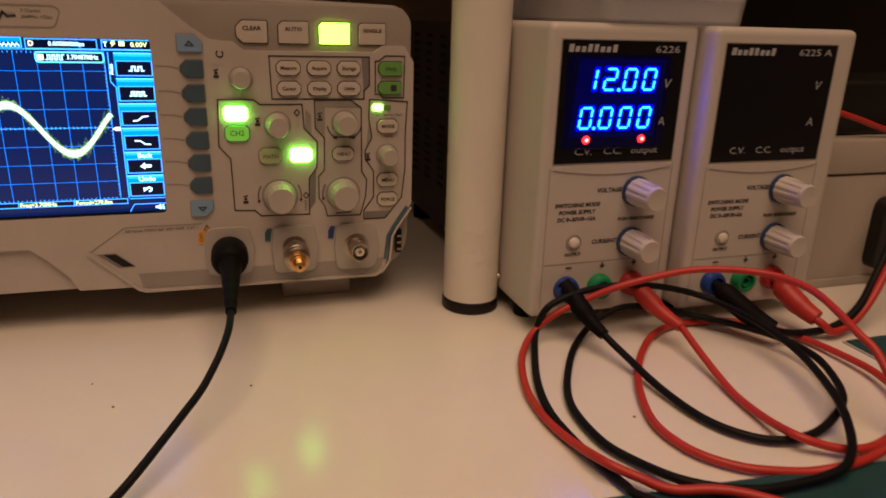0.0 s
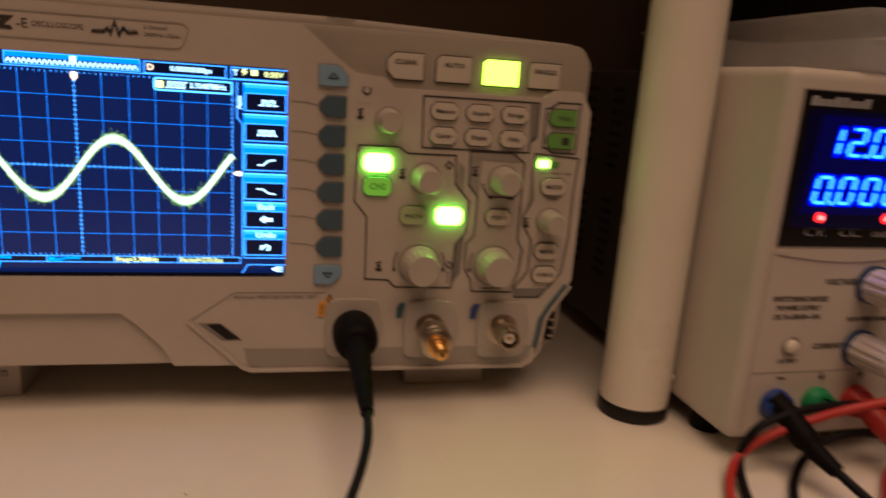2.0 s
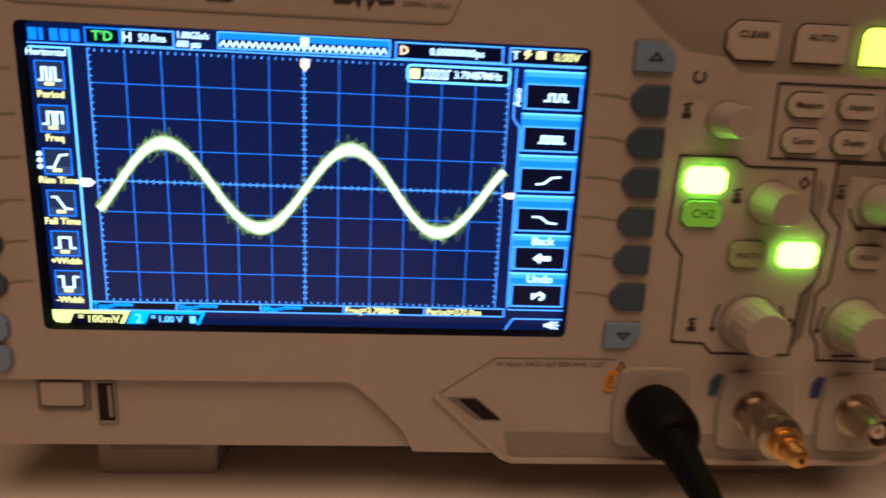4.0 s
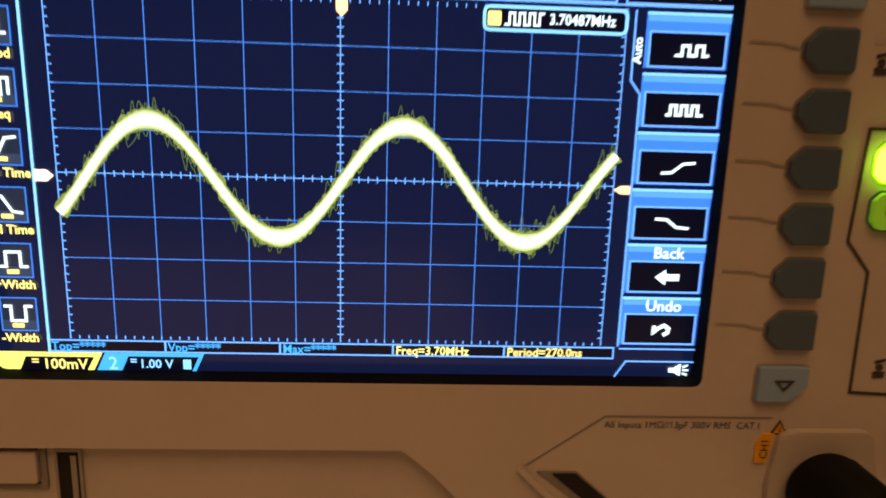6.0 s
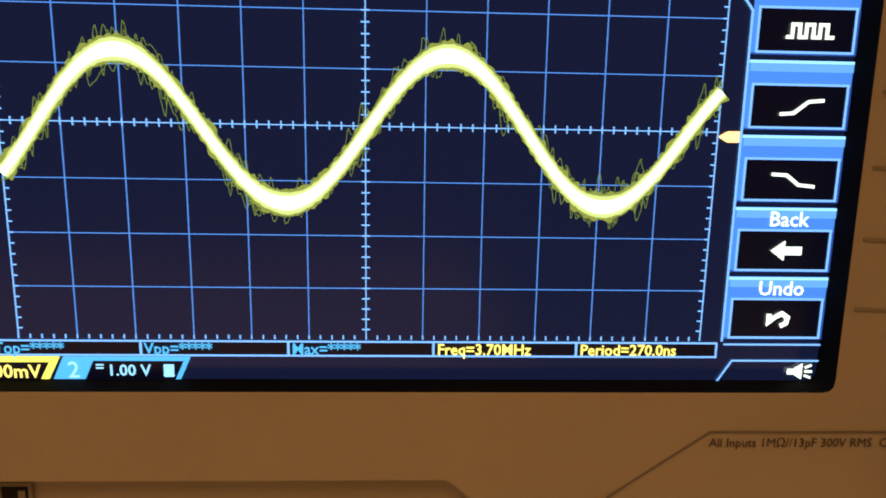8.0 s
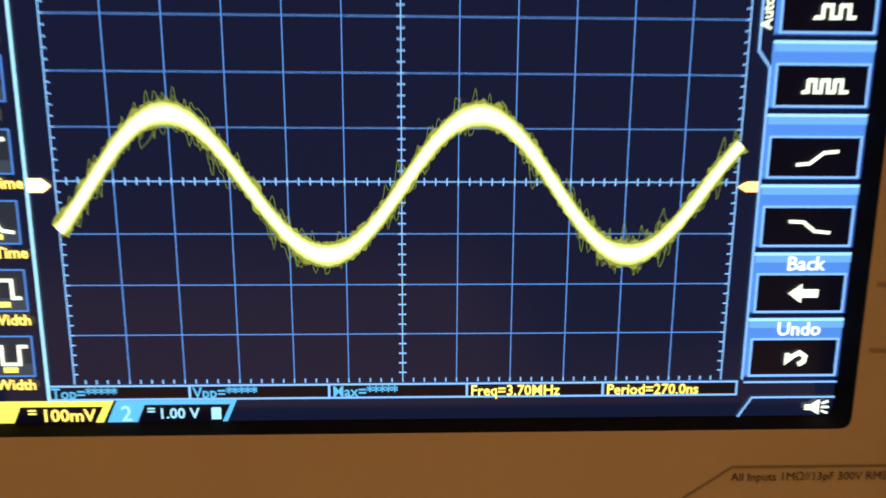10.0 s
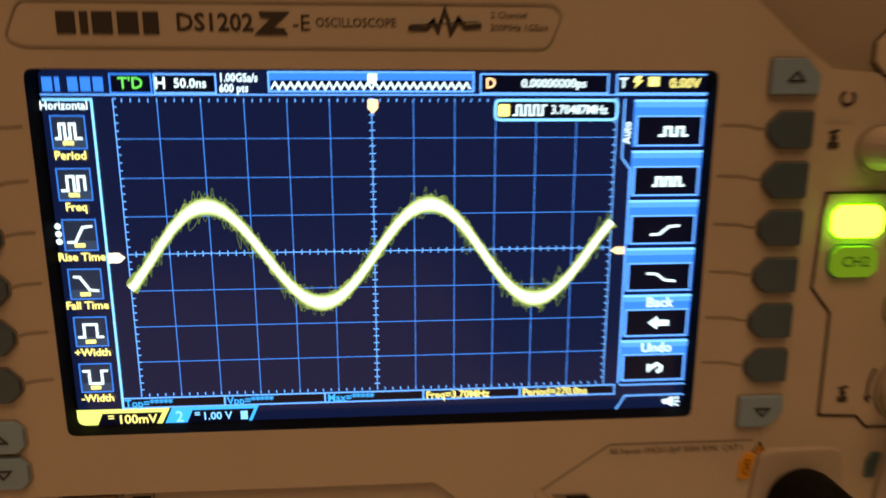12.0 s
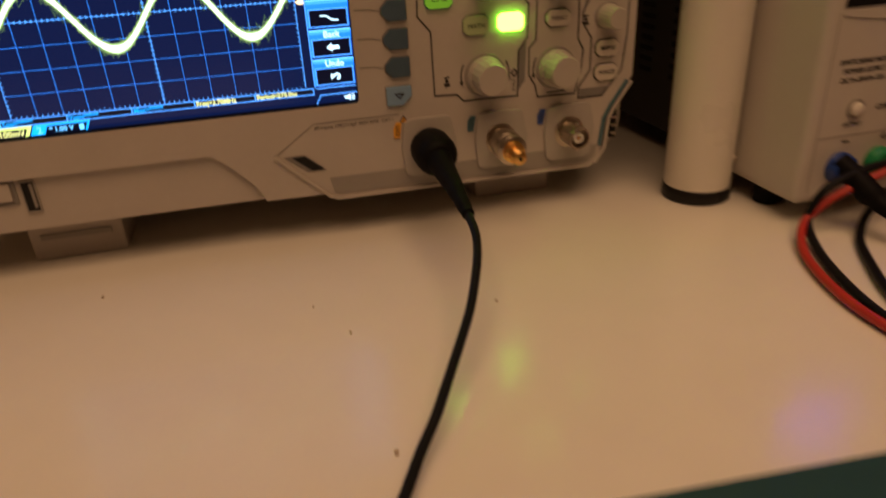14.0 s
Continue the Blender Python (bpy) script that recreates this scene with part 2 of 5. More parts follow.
def tube(points, radius, sides=12, bm=None):
    """A round tube along the points; radius may be one number or one per point."""
    bm = bm or bmesh.new()
    radii = radius if isinstance(radius, list) else [radius] * len(points)
    up, rows = Vector((0.13, 0.2, 0.97)), []
    for i, p in enumerate(points):
        d = (points[min(i + 1, len(points) - 1)] - points[max(i - 1, 0)]).normalized()
        up = (up - d * up.dot(d)).normalized()
        side = d.cross(up)
        rows.append([bm.verts.new(p + radii[i] * (math.cos(a) * up + math.sin(a) * side))
                     for a in (2 * math.pi * k / sides for k in range(sides))])
    for a, b in zip(rows, rows[1:]):
        for i in range(sides):
            bm.faces.new((a[i - 1], a[i], b[i], b[i - 1]))
    bm.faces.new(rows[0])
    bm.faces.new(rows[-1])
    return bm


def ribbon(points, width, y, thick=0.0003, closed=False, bm=None):
    """A flat line in x and z: one mitred strip."""
    bm = bm or bmesh.new()
    pts = [Vector(p) for i, p in enumerate(points) if i == 0 or (Vector(p) - Vector(points[i - 1])).length > 1e-7]
    n, rows = len(pts), []
    for i, p in enumerate(pts):
        a = pts[i - 1] if i or closed else None
        b = pts[(i + 1) % n] if i < n - 1 or closed else None
        d0 = (p - a).normalized() if a is not None else (b - p).normalized()
        d1 = (b - p).normalized() if b is not None else d0
        n0, n1 = Vector((-d0.y, d0.x)), Vector((-d1.y, d1.x))
        m = n0 + n1
        m = m.normalized() if m.length > 1e-4 else n0
        off = m * (width / 2 / max(m.dot(n0), 0.45))
        rows.append([bm.verts.new((q.x, yy, q.y)) for q, yy in ((p - off, y), (p + off, y), (p + off, y + thick), (p - off, y + thick))])
    pairs = list(zip(rows, rows[1:])) + ([(rows[-1], rows[0])] if closed else [])
    for a, b in pairs:
        for k in range(4):
            bm.faces.new((a[k - 1], a[k], b[k], b[k - 1]))
    if not closed:
        bm.faces.new(rows[0])
        bm.faces.new(rows[-1])
    return bm


def writing(name, body, x, z, size, y, mat, parent, align="CENTER", shear=0.0, turn=0.0, wide=1.0, bold=0.0, label=""):
    """Letters of the built-in font standing in the x-z plane, facing -y; size is the height of a capital."""
    curve = bpy.data.curves.new(name, "FONT")
    curve.body, curve.align_x, curve.align_y = body, align, "CENTER"
    curve.size, curve.shear, curve.offset = size * 1.42, shear, bold
    curve.resolution_u = 2
    tmp = bpy.data.objects.new(name, curve)
    mesh = bpy.data.meshes.new_from_object(tmp)
    bpy.data.objects.remove(tmp)
    bpy.data.curves.remove(curve)
    mesh.transform(pose(x, y, z, 90, 0, 0) @ pose(0, 0, 0, 0, 0, turn) @ Matrix.Diagonal((wide, 1, 1, 1)))
    mesh.materials.clear()
    mesh.materials.append(mat)
    ob = new(name, mesh)
    ob.parent = parent
    return tagged(ob, label) if label else ob


# ---- the room ----
def slab(name, a, mat, label):
    return tagged(part(name, boxed(*a), mat), label, name.split("_")[0], kind="structure")


slab("floor", (-1.6, 1.9, -2.6, 0.52, -0.80, -0.75), M_FLOOR, "brown wooden floor under the desk")
slab("wall_north", (-1.6, 1.9, 0.42, 0.52, -0.75, 1.75), M_WALL, "dim beige painted wall behind the desk")
slab("wall_south", (-1.6, 1.9, -2.7, -2.6, -0.75, 1.75), M_WALL, "beige painted wall of the room")
slab("wall_west", (-1.7, -1.6, -2.6, 0.52, -0.75, 1.75), M_WALL, "beige painted side wall of the room")
slab("wall_east", (1.9, 2.0, -2.6, 0.52, -0.75, 1.75), M_WALL, "beige painted side wall of the room")
slab("ceiling", (-1.6, 1.9, -2.6, 0.52, 1.75, 1.80), M_CEIL, "plain white ceiling")

# the desk
desk = thing("desk", (0, 0, 0), "glossy white laminate desk top with a few crumbs", "desk")
part("desktop", boxed(-0.75, 0.95, -0.42, 0.40, -0.030, 0.0, bevel=0.002), M_DESK, desk)
for x in (-0.70, 0.90):
    for y in (-0.37, 0.35):
        part("leg", lathe([(0.03, -0.75), (0.03, -0.03)], (x, y, 0), (0, 0, 1), 20), M_WHITEPAINT, desk, smooth=True)

# crumbs
for x, y, s in ((0.1142, -0.0808, 1.0), (0.0574, -0.0849, 1.0), (0.046, -0.062, 0.7), (-0.0364, -0.0254, 1.1), (0.0614, -0.1504, 1.3), (0.271, -0.148, 1.1)):
    bm = bmesh.new()
    bmesh.ops.create_icosphere(bm, subdivisions=2, radius=0.0006 * s)
    for v in bm.verts:
        v.co *= 1 + 0.35 * noise.noise(v.co * 2500 + Vector((x, y, 0)) * 90)
        v.co.z = max(v.co.z * 0.6, -0.0003)
        v.co += Vector((x, y, 0.0004))
    tagged(part("crumb", bm, M_DIRT), "tiny brown crumb lying on the white desk", "crumb", "crumbs on the desk")


# ---- the oscilloscope ----
YF = -0.0020          # front of the panel
YS = 0.0040           # the screen
scope = thing("oscilloscope", (0, 0, 0), "light grey digital oscilloscope, switched on, showing a yellow sine wave", "oscilloscope")

# housing behind the panel, with a rounded rim, in a darker tone than the panel
shell = [(-0.106, 0.030), (-0.100, 0.0222), (0.060, 0.0217), (0.196, 0.0210), (0.206, 0.026), (0.2095, 0.036),
         (0.2095, 0.158), (0.204, 0.1665), (0.100, 0.1690), (-0.098, 0.1690), (-0.106, 0.161)]
part("housing", prism(rounded(shell, 0.006), 0.0071, 0.118, bevel=0.003), M_CASE_DARKER, scope, smooth=True)
for i in range(12):
    part("vent_slot", boxed(-0.06 + i * 0.018, -0.050 + i * 0.018, 0.05, 0.09, 0.1686, 0.1694), M_VOID, scope)

part("key_strip", prism(rounded([(0.0820, 0.1380), (0.2088, 0.1380), (0.2088, 0.1590), (0.2040, 0.1655), (0.0820, 0.1655)], 0.003), 0.0030, 0.0080, 0.001), M_CASE_DARKER, scope, smooth=True)
SCREEN = rounded(rect(-0.0765, 0.0822, 0.0597, 0.1485), 0.0025)
OPENING = rounded(rect(-0.0736, 0.0792, 0.0622, 0.1473), 0.0020)
LINING = rounded(rect(-0.0750, 0.0818, 0.0603, 0.1483), 0.0015)
panel = [(-0.106, 0.0465), (0.0140, 0.0465), (0.0205, 0.0410), (0.0300, 0.0310), (0.0340, 0.0230), (0.0600, 0.0226), (0.0615, 0.0222),
         (0.0650, 0.0205), (0.1880, 0.0195), (0.1935, 0.0235), (0.1950, 0.0300), (0.1960, 0.0430), (0.2045, 0.0545),
         (0.2088, 0.0610), (0.2090, 0.1380), (0.2040, 0.1462), (0.1930, 0.1462), (0.1875, 0.1428), (0.1220, 0.1428),
         (0.1175, 0.1468), (0.1060, 0.1478), (0.0985, 0.1530), (0.0840, 0.1650), (-0.0980, 0.1650), (-0.1060, 0.1580)]
KEY_Z = (0.1340, 0.1222, 0.1107, 0.0990, 0.0874, 0.0757)
SLIT = [(0.0440, 0.0418), (0.0530, 0.0418), (0.0615, 0.0342), (0.0535, 0.0342)]
front = part("front_panel", slab_with_holes(panel, [OPENING], YF, 0.0100), M_CASE, scope)
front.data.materials.append(M_BEZEL)
for face in front.data.polygons:
    c = face.center
    if abs(face.normal.y) < 0.5 and -0.08 < c.x < 0.085 and 0.057 < c.z < 0.151:
        face.material_index = 1

# black lining between the panel and the screen
part("screen_rim", slab_with_holes(rounded(rect(-0.0790, 0.0845, 0.0575, 0.1510), 0.003), [LINING], YS - 0.0016, YS - 0.0012), M_BEZEL, scope)

# lower left tray with the power key and the port for a memory stick
tray = [(-0.104, 0.0238), (0.0338, 0.0232), (0.0296, 0.0308), (0.0200, 0.0402), (0.0137, 0.0458), (-0.104, 0.0458)]
part("lower_tray", prism(tray, 0.0008, 0.0080), M_CASE, scope)
part("tray_groove", ribbon([(-0.104, 0.0462), (0.0138, 0.0462), (0.0203, 0.0407), (0.0298, 0.0308)], 0.0007, 0.0002, 0.0012), M_CASE_DIM, scope)
part("power_key", prism(rounded(rect(-0.0772, -0.0652, 0.0373, 0.0450), 0.0008), -0.0010, 0.0040, 0.0005), M_CASE, scope, "square grey power key")
part("power_key_rim", ribbon(rect(-0.0782, -0.0642, 0.0362, 0.0460), 0.0012, 0.0001, 0.0012, closed=True), M_DARK_GREY, scope)
port = part("usb_port", slab_with_holes(rect(-0.0618, -0.0560, 0.0312, 0.0452), [rect(-0.0612, -0.0566, 0.0319, 0.0445)], 0.0000, 0.0030), M_CASE_DIM, scope)
part("socket", boxed(-0.0612, -0.0566, 0.0004, 0.0040, 0.0319, 0.0445), M_VOID, port)
part("tongue", boxed(-0.0584, -0.0572, 0.0001, 0.0040, 0.0332, 0.0436), M_CASE_DIM, port)

# grip slit and the grey band along the lower lip
part("grip_slit", prism(SLIT, YF - 0.0003, YF + 0.002), M_DARK_GREY, scope)
part("grip_slit_shadow", prism([(0.0475, 0.0414), (0.0528, 0.0414), (0.0608, 0.0346), (0.0555, 0.0346)], YF - 0.0006, YF + 0.001), M_VOID, scope)
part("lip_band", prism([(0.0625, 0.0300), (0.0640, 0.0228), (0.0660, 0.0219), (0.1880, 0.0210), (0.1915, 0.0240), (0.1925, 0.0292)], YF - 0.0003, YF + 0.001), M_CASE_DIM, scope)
part("lip_rim", ribbon([(0.0400, 0.0428), (0.0620, 0.0216), (0.0655, 0.0202), (0.1880, 0.0193), (0.1930, 0.0225)], 0.0014, YF - 0.0012, 0.003), M_CASE, scope)
part("panel_line", ribbon([(0.0415, 0.0432), (0.0585, 0.0552), (0.0960, 0.0552)], 0.00028, YF - 0.0002), M_DARK_GREY, scope)
part("blue_strip", ribbon([(0.2062, 0.0590), (0.1985, 0.0480), (0.1952, 0.0420), (0.1935, 0.0285)], 0.0016, YF - 0.0006, 0.002), M_CYANTAB, scope, "teal decorative strip")
part("cheek_rim", ribbon([(0.2085, 0.0585), (0.2005, 0.0470), (0.1978, 0.0420), (0.1962, 0.0270), (0.1915, 0.0200)], 0.0012, YF - 0.0008, 0.004), M_CASE, scope)
jack = part("probe_clip_slot", boxed(0.2012, 0.2045, 0.0022, 0.006, 0.0300, 0.0440, bevel=0.0005), M_VOID, scope)
for z in (0.0325, 0.0365, 0.0405):
    part("contact", boxed(0.2016, 0.2040, 0.0012, 0.004, z - 0.0005, z + 0.0005), M_NICKEL, jack)

# name plate along the top
part("name_plate", ribbon(rounded([(-0.0765, 0.1535), (-0.0730, 0.1518), (0.0395, 0.1518), (0.0425, 0.1590), (0.0405, 0.1612), (-0.0730, 0.1612)], 0.002), 0.0004, YF - 0.0003, closed=True), M_CASE_DIM, scope)
for x, w in ((-0.0655, 0.0038), (-0.0607, 0.0016), (-0.0582, 0.0041), (-0.0530, 0.0043), (-0.0477, 0.0032)):
    part("mark_bar", prism(rect(x, x + w, 0.1545, 0.1590), YF - 0.0003, YF), M_INK, scope, "dark bar in place of the maker's mark")
writing("model_number", "DS1202", -0.0328, 0.1568, 0.0036, YF - 0.0002, M_INK, scope, bold=0.0001)
part("model_emblem", prism([(-0.0245, 0.1545), (-0.0175, 0.1545), (-0.0182, 0.1558), (-0.0205, 0.1560), (-0.0170, 0.1592), (-0.0235, 0.1592), (-0.0230, 0.1580), (-0.0210, 0.1578)], YF - 0.0003, YF), M_INK, scope)
writing("model_suffix", "-E", -0.0145, 0.1568, 0.0034, YF - 0.0002, M_INK, scope)
writing("model_kind", "OSCILLOSCOPE", -0.0028, 0.1570, 0.0019, YF - 0.0002, M_INK, scope, wide=0.92)
part("technology_mark", ribbon([(0.0085, 0.1560), (0.0125, 0.1560), (0.0140, 0.1575), (0.0150, 0.1555), (0.0165, 0.1600), (0.0178, 0.1552), (0.0195, 0.1580), (0.0210, 0.1562), (0.0245, 0.1566)], 0.0010, YF - 0.0003), M_INK, scope)
part("technology_bar", ribbon([(0.0090, 0.1572), (0.0240, 0.1580)], 0.0007, YF - 0.0003), M_INK_GREY, scope)
writing("channel_note", "2 Channel", 0.0265, 0.1588, 0.0014, YF - 0.0002, M_INK, scope, "LEFT")
writing("bandwidth_note", "200MHz 1GSa/s", 0.0265, 0.1562, 0.0014, YF - 0.0002, M_INK, scope, "LEFT")

# feet
for x in (-0.0525, 0.157):
    foot = part("foot", boxed(x - 0.0200, x + 0.0200, 0.0215, 0.062, 0.0, 0.0240, bevel=0.0015), M_CASE, scope)
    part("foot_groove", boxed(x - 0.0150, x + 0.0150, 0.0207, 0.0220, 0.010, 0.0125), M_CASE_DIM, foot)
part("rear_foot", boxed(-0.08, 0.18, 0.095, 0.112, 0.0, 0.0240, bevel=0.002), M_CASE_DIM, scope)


# keys
def cut_rect(x0, x1, z0, z1, left=True, right=False, c=0.0018):
    p = []
    p += [(x0 + c, z0)] if left else [(x0, z0)]
    p += [(x1 - c, z0), (x1, z0 + c), (x1, z1 - c), (x1 - c, z1)] if right else [(x1, z0), (x1, z1)]
    p += [(x0 + c, z1), (x0, z1 - c), (x0, z0 + c)] if left else [(x0, z1)]
    return p


def key(name, poly, mat, parent=scope, proud=0.0016, y=YF, rim=True, label="", rim_mat=M_CASE_DIM):
    k = part(name, prism(rounded(poly, 0.0004, 2), y - proud, y + 0.001, 0.0003), mat, parent, label)
    if rim:
        part("key_rim", ribbon(rounded(poly, 0.0004, 2), 0.0009, y - 0.0003, closed=True), rim_mat, k)
    return k


# dark rims of the soft keys paint the shadow line round them
for z in KEY_Z:
    key("soft_key", cut_rect(0.0918, 0.1022, z - 0.0041, z + 0.0041, c=0.0028), M_SLATE, label="slate grey rubber soft key", rim_mat=M_DARK_GREY)
    part("key_lead", ribbon([(0.0808, z + 0.0012), (0.0872, z + 0.0010), (0.0890, z + 0.0004), (0.0912, z + 0.0002)], 0.0005, YF - 0.0002), M_CASE_DIM, scope)
    key("soft_key", cut_rect(-0.0928, -0.0824, z - 0.0041, z + 0.0041, left=False, right=True, c=0.0028), M_SLATE, label="slate grey rubber soft key", rim_mat=M_DARK_GREY)
    part("key_lead", ribbon([(-0.0752, z + 0.0012), (-0.0795, z + 0.0010), (-0.0820, z + 0.0003)], 0.0005, YF - 0.0002), M_CASE_DIM, scope)
for z, s, poly in ((0.1460, 1, [(0.0912, 0.1420), (0.1026, 0.1420), (0.1026, 0.1462), (0.0990, 0.1500), (0.0912, 0.1500)]),
                   (0.0635, -1, [(0.0912, 0.0595), (0.0985, 0.0595), (0.1022, 0.0632), (0.1022, 0.0675), (0.0912, 0.0675)])):
    k = key("page_key", poly, M_BLUEKEY, label="pale blue page key with an arrow")
    part("arrow", ribbon([(0.0950, z - 0.001 * s), (0.0968, z + 0.001 * s), (0.0986, z - 0.001 * s)], 0.0004, YF - 0.0019, closed=True), M_INK, k)
for z, s in ((0.0628, 1), (0.0535, -1)):
    k = key("page_key", cut_rect(-0.0945, -0.0832, z - 0.0039, z + 0.0039, left=False, right=True), M_BLUEKEY, label="pale blue page key with an arrow")
    part("arrow", ribbon([(-0.0905, z - 0.001 * s), (-0.0887, z + 0.001 * s), (-0.0869, z - 0.001 * s)], 0.0004, YF - 0.0019, closed=True), M_INK, k)

YT = 0.0030     # the recessed strip above the panel
for word, x0, x1, mat, c in (("CLEAR", 0.1190, 0.1340, M_KEY, 0.003), ("AUTO", 0.1395, 0.1545, M_KEY, 0.002), ("", 0.1600, 0.1755, L_GREEN, 0.0015), ("SINGLE", 0.1805, 0.1945, M_KEY, 0.0012)):
    poly = [(x0, 0.1465), (x1, 0.1465), (x1, 0.1570), (x0 + c, 0.1570), (x0, 0.1570 - c)]
    if word == "CLEAR":
        poly = cut_rect(x0, x1, 0.1465, 0.1570, c=0.003)
    k = key("run_key", poly, mat, y=YT, proud=0.0014, rim_mat=M_INK, label="lit yellow-green run key" if not word else "")
    if word:
        writing("word", word, (x0 + x1) / 2, 0.1534, 0.0018, YT - 0.0016, M_INK, k, wide=1.2, bold=0.00006)

part("measure_outline", ribbon([(0.1340, 0.1405), (0.1850, 0.1405), (0.1850, 0.1260), (0.1820, 0.1232), (0.1820, 0.1190), (0.1346, 0.1192)], 0.0006, YF - 0.0003, closed=True), M_INK, scope)
part("measure_facet", prism([(0.1808, 0.1400), (0.1846, 0.1400), (0.1846, 0.1262), (0.1818, 0.1238)], YF - 0.0002, YF + 0.0005), M_DARK_GREY, scope)
for j, (z, words) in enumerate(((0.1347, ("Measure", "Acquire", "Storage")), (0.1245, ("Cursor", "Display", "Utility")))):
    for i, word in enumerate(words):
        x = 0.1433 + i * 0.0154
        k = key("menu_key", cut_rect(x - 0.0058, x + 0.0058, z - 0.0034, z + 0.0034, True, True, 0.0020), M_KEY, rim_mat=M_INK)
        writing("word", word, x, z, 0.0018, YF - 0.0018, M_INK, k, bold=0.00005, wide=0.92)
part("help_outline", ribbon([(0.1882, 0.1385), (0.1900, 0.1385), (0.1935, 0.1412), (0.2040, 0.1412), (0.2036, 0.1195), (0.1925, 0.1195), (0.1900, 0.1215), (0.1882, 0.1215)], 0.0006, YF - 0.0003, closed=True), M_INK, scope)
k = key("help_key", cut_rect(0.1900, 0.2022, 0.1312, 0.1382), L_GREENFAINT, label="dim green help key", rim_mat=M_INK)
writing("word", "Help", 0.1965, 0.1347, 0.0023, YF - 0.0018, M_INK, k)
k = key("print_key", cut_rect(0.1898, 0.2020, 0.1216, 0.1280), L_GREENFAINT, label="dim green print key", rim_mat=M_INK)
part("printer_sign", prism(rounded(rect(0.1962, 0.1994, 0.1232, 0.1264), 0.0006), YF - 0.0019, YF - 0.001), M_INK, k)

# vertical section
part("vertical_outline", ribbon([(0.1080, 0.1190), (0.1250, 0.1190), (0.1285, 0.1165), (0.1495, 0.1165), (0.1502, 0.1040), (0.1568, 0.0970), (0.1562, 0.0830), (0.1520, 0.0775), (0.1515, 0.0575), (0.1260, 0.0578), (0.1230, 0.0610), (0.1128, 0.0615), (0.1124, 0.0890), (0.1070, 0.0955)], 0.0006, YF - 0.0003, closed=True), M_INK, scope)
part("vertical_facet", prism([(0.1524, 0.0770), (0.1558, 0.0822), (0.1550, 0.0640), (0.1520, 0.0600)], YF - 0.0002, YF + 0.0005), M_DARK_GREY, scope)
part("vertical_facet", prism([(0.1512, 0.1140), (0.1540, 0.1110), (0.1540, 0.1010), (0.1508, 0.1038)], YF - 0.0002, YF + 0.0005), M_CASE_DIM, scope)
# the two hot keys get a glowing outline in place of bloom
key("channel_key", cut_rect(0.1102, 0.1222, 0.1082, 0.1160, True, True, 0.0017), L_GREENHOT, label="brightly lit green channel key", rim_mat=L_GREENBLOOM)
k = key("channel_key", cut_rect(0.1106, 0.1222, 0.0983, 0.1060, True, True, 0.0017), L_GREENDIM, label="dim green channel key", rim_mat=M_CYANTAB)
writing("word", "CH2", 0.1164, 0.1022, 0.0026, YF - 0.0018, M_INK, k)
k = key("math_key", cut_rect(0.1268, 0.1380, 0.0862, 0.0940, True, True, 0.0017), L_MATHKEY, label="unlit math key", rim_mat=M_DARK_GREY)
writing("word", "MATH", 0.1324, 0.0898, 0.0020, YF - 0.0018, M_INK, k)
key("reference_key", cut_rect(0.1422, 0.1540, 0.0864, 0.0942, True, True, 0.0017), L_GREENHOT, label="brightly lit green reference key", rim_mat=L_GREENBLOOM)

# horizontal section
part("horizontal_outline", ribbon([(0.1560, 0.1185), (0.1750, 0.1185), (0.1805, 0.1145), (0.1805, 0.0800), (0.1832, 0.0755), (0.1825, 0.0660), (0.1795, 0.0555), (0.1612, 0.0558), (0.1600, 0.0615), (0.1570, 0.0660), (0.1570, 0.0780), (0.1602, 0.0815), (0.1606, 0.0990), (0.1560, 0.1040)], 0.0006, YF - 0.0003, closed=True), M_INK, scope)
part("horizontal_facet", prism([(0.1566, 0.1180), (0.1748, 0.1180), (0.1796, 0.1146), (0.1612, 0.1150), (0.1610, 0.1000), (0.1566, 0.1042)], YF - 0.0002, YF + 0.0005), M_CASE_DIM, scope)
k = key("horizontal_menu_key", cut_rect(0.1648, 0.1760, 0.0866, 0.0936, True, True, 0.0020), M_KEY, rim_mat=M_INK)
writing("word", "MENU", 0.1704, 0.0901, 0.0018, YF - 0.0018, M_INK, k)
part("arrow_line", ribbon([(0.1655, 0.0990), (0.1755, 0.0990)], 0.0005, YF - 0.0003), M_INK, scope)
for x, s in ((0.1655, 1), (0.1755, -1)):
    part("arrow_head", prism([(x - 0.0006 * s, 0.0990), (x + 0.0016 * s, 0.0999), (x + 0.0016 * s, 0.0981)], YF - 0.0004, YF), M_INK, scope)

# trigger section
part("trigger_outline", ribbon([(0.1852, 0.1188), (0.2058, 0.1175), (0.2048, 0.1010), (0.2048, 0.0810), (0.2030, 0.0645), (0.1935, 0.0530), (0.1815, 0.0530), (0.1815, 0.0580), (0.1870, 0.0655), (0.1870, 0.0800), (0.1825, 0.0870), (0.1825, 0.0915), (0.1862, 0.0985), (0.1845, 0.1090)], 0.0006, YF - 0.0003, closed=True), M_INK, scope)
part("trigger_facet", prism([(0.1822, 0.0534), (0.1932, 0.0534), (0.1965, 0.0572), (0.1822, 0.0572)], YF - 0.0002, YF + 0.0005), M_DARK_GREY, scope)
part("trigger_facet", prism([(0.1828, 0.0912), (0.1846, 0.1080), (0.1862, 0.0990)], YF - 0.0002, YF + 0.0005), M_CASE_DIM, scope)
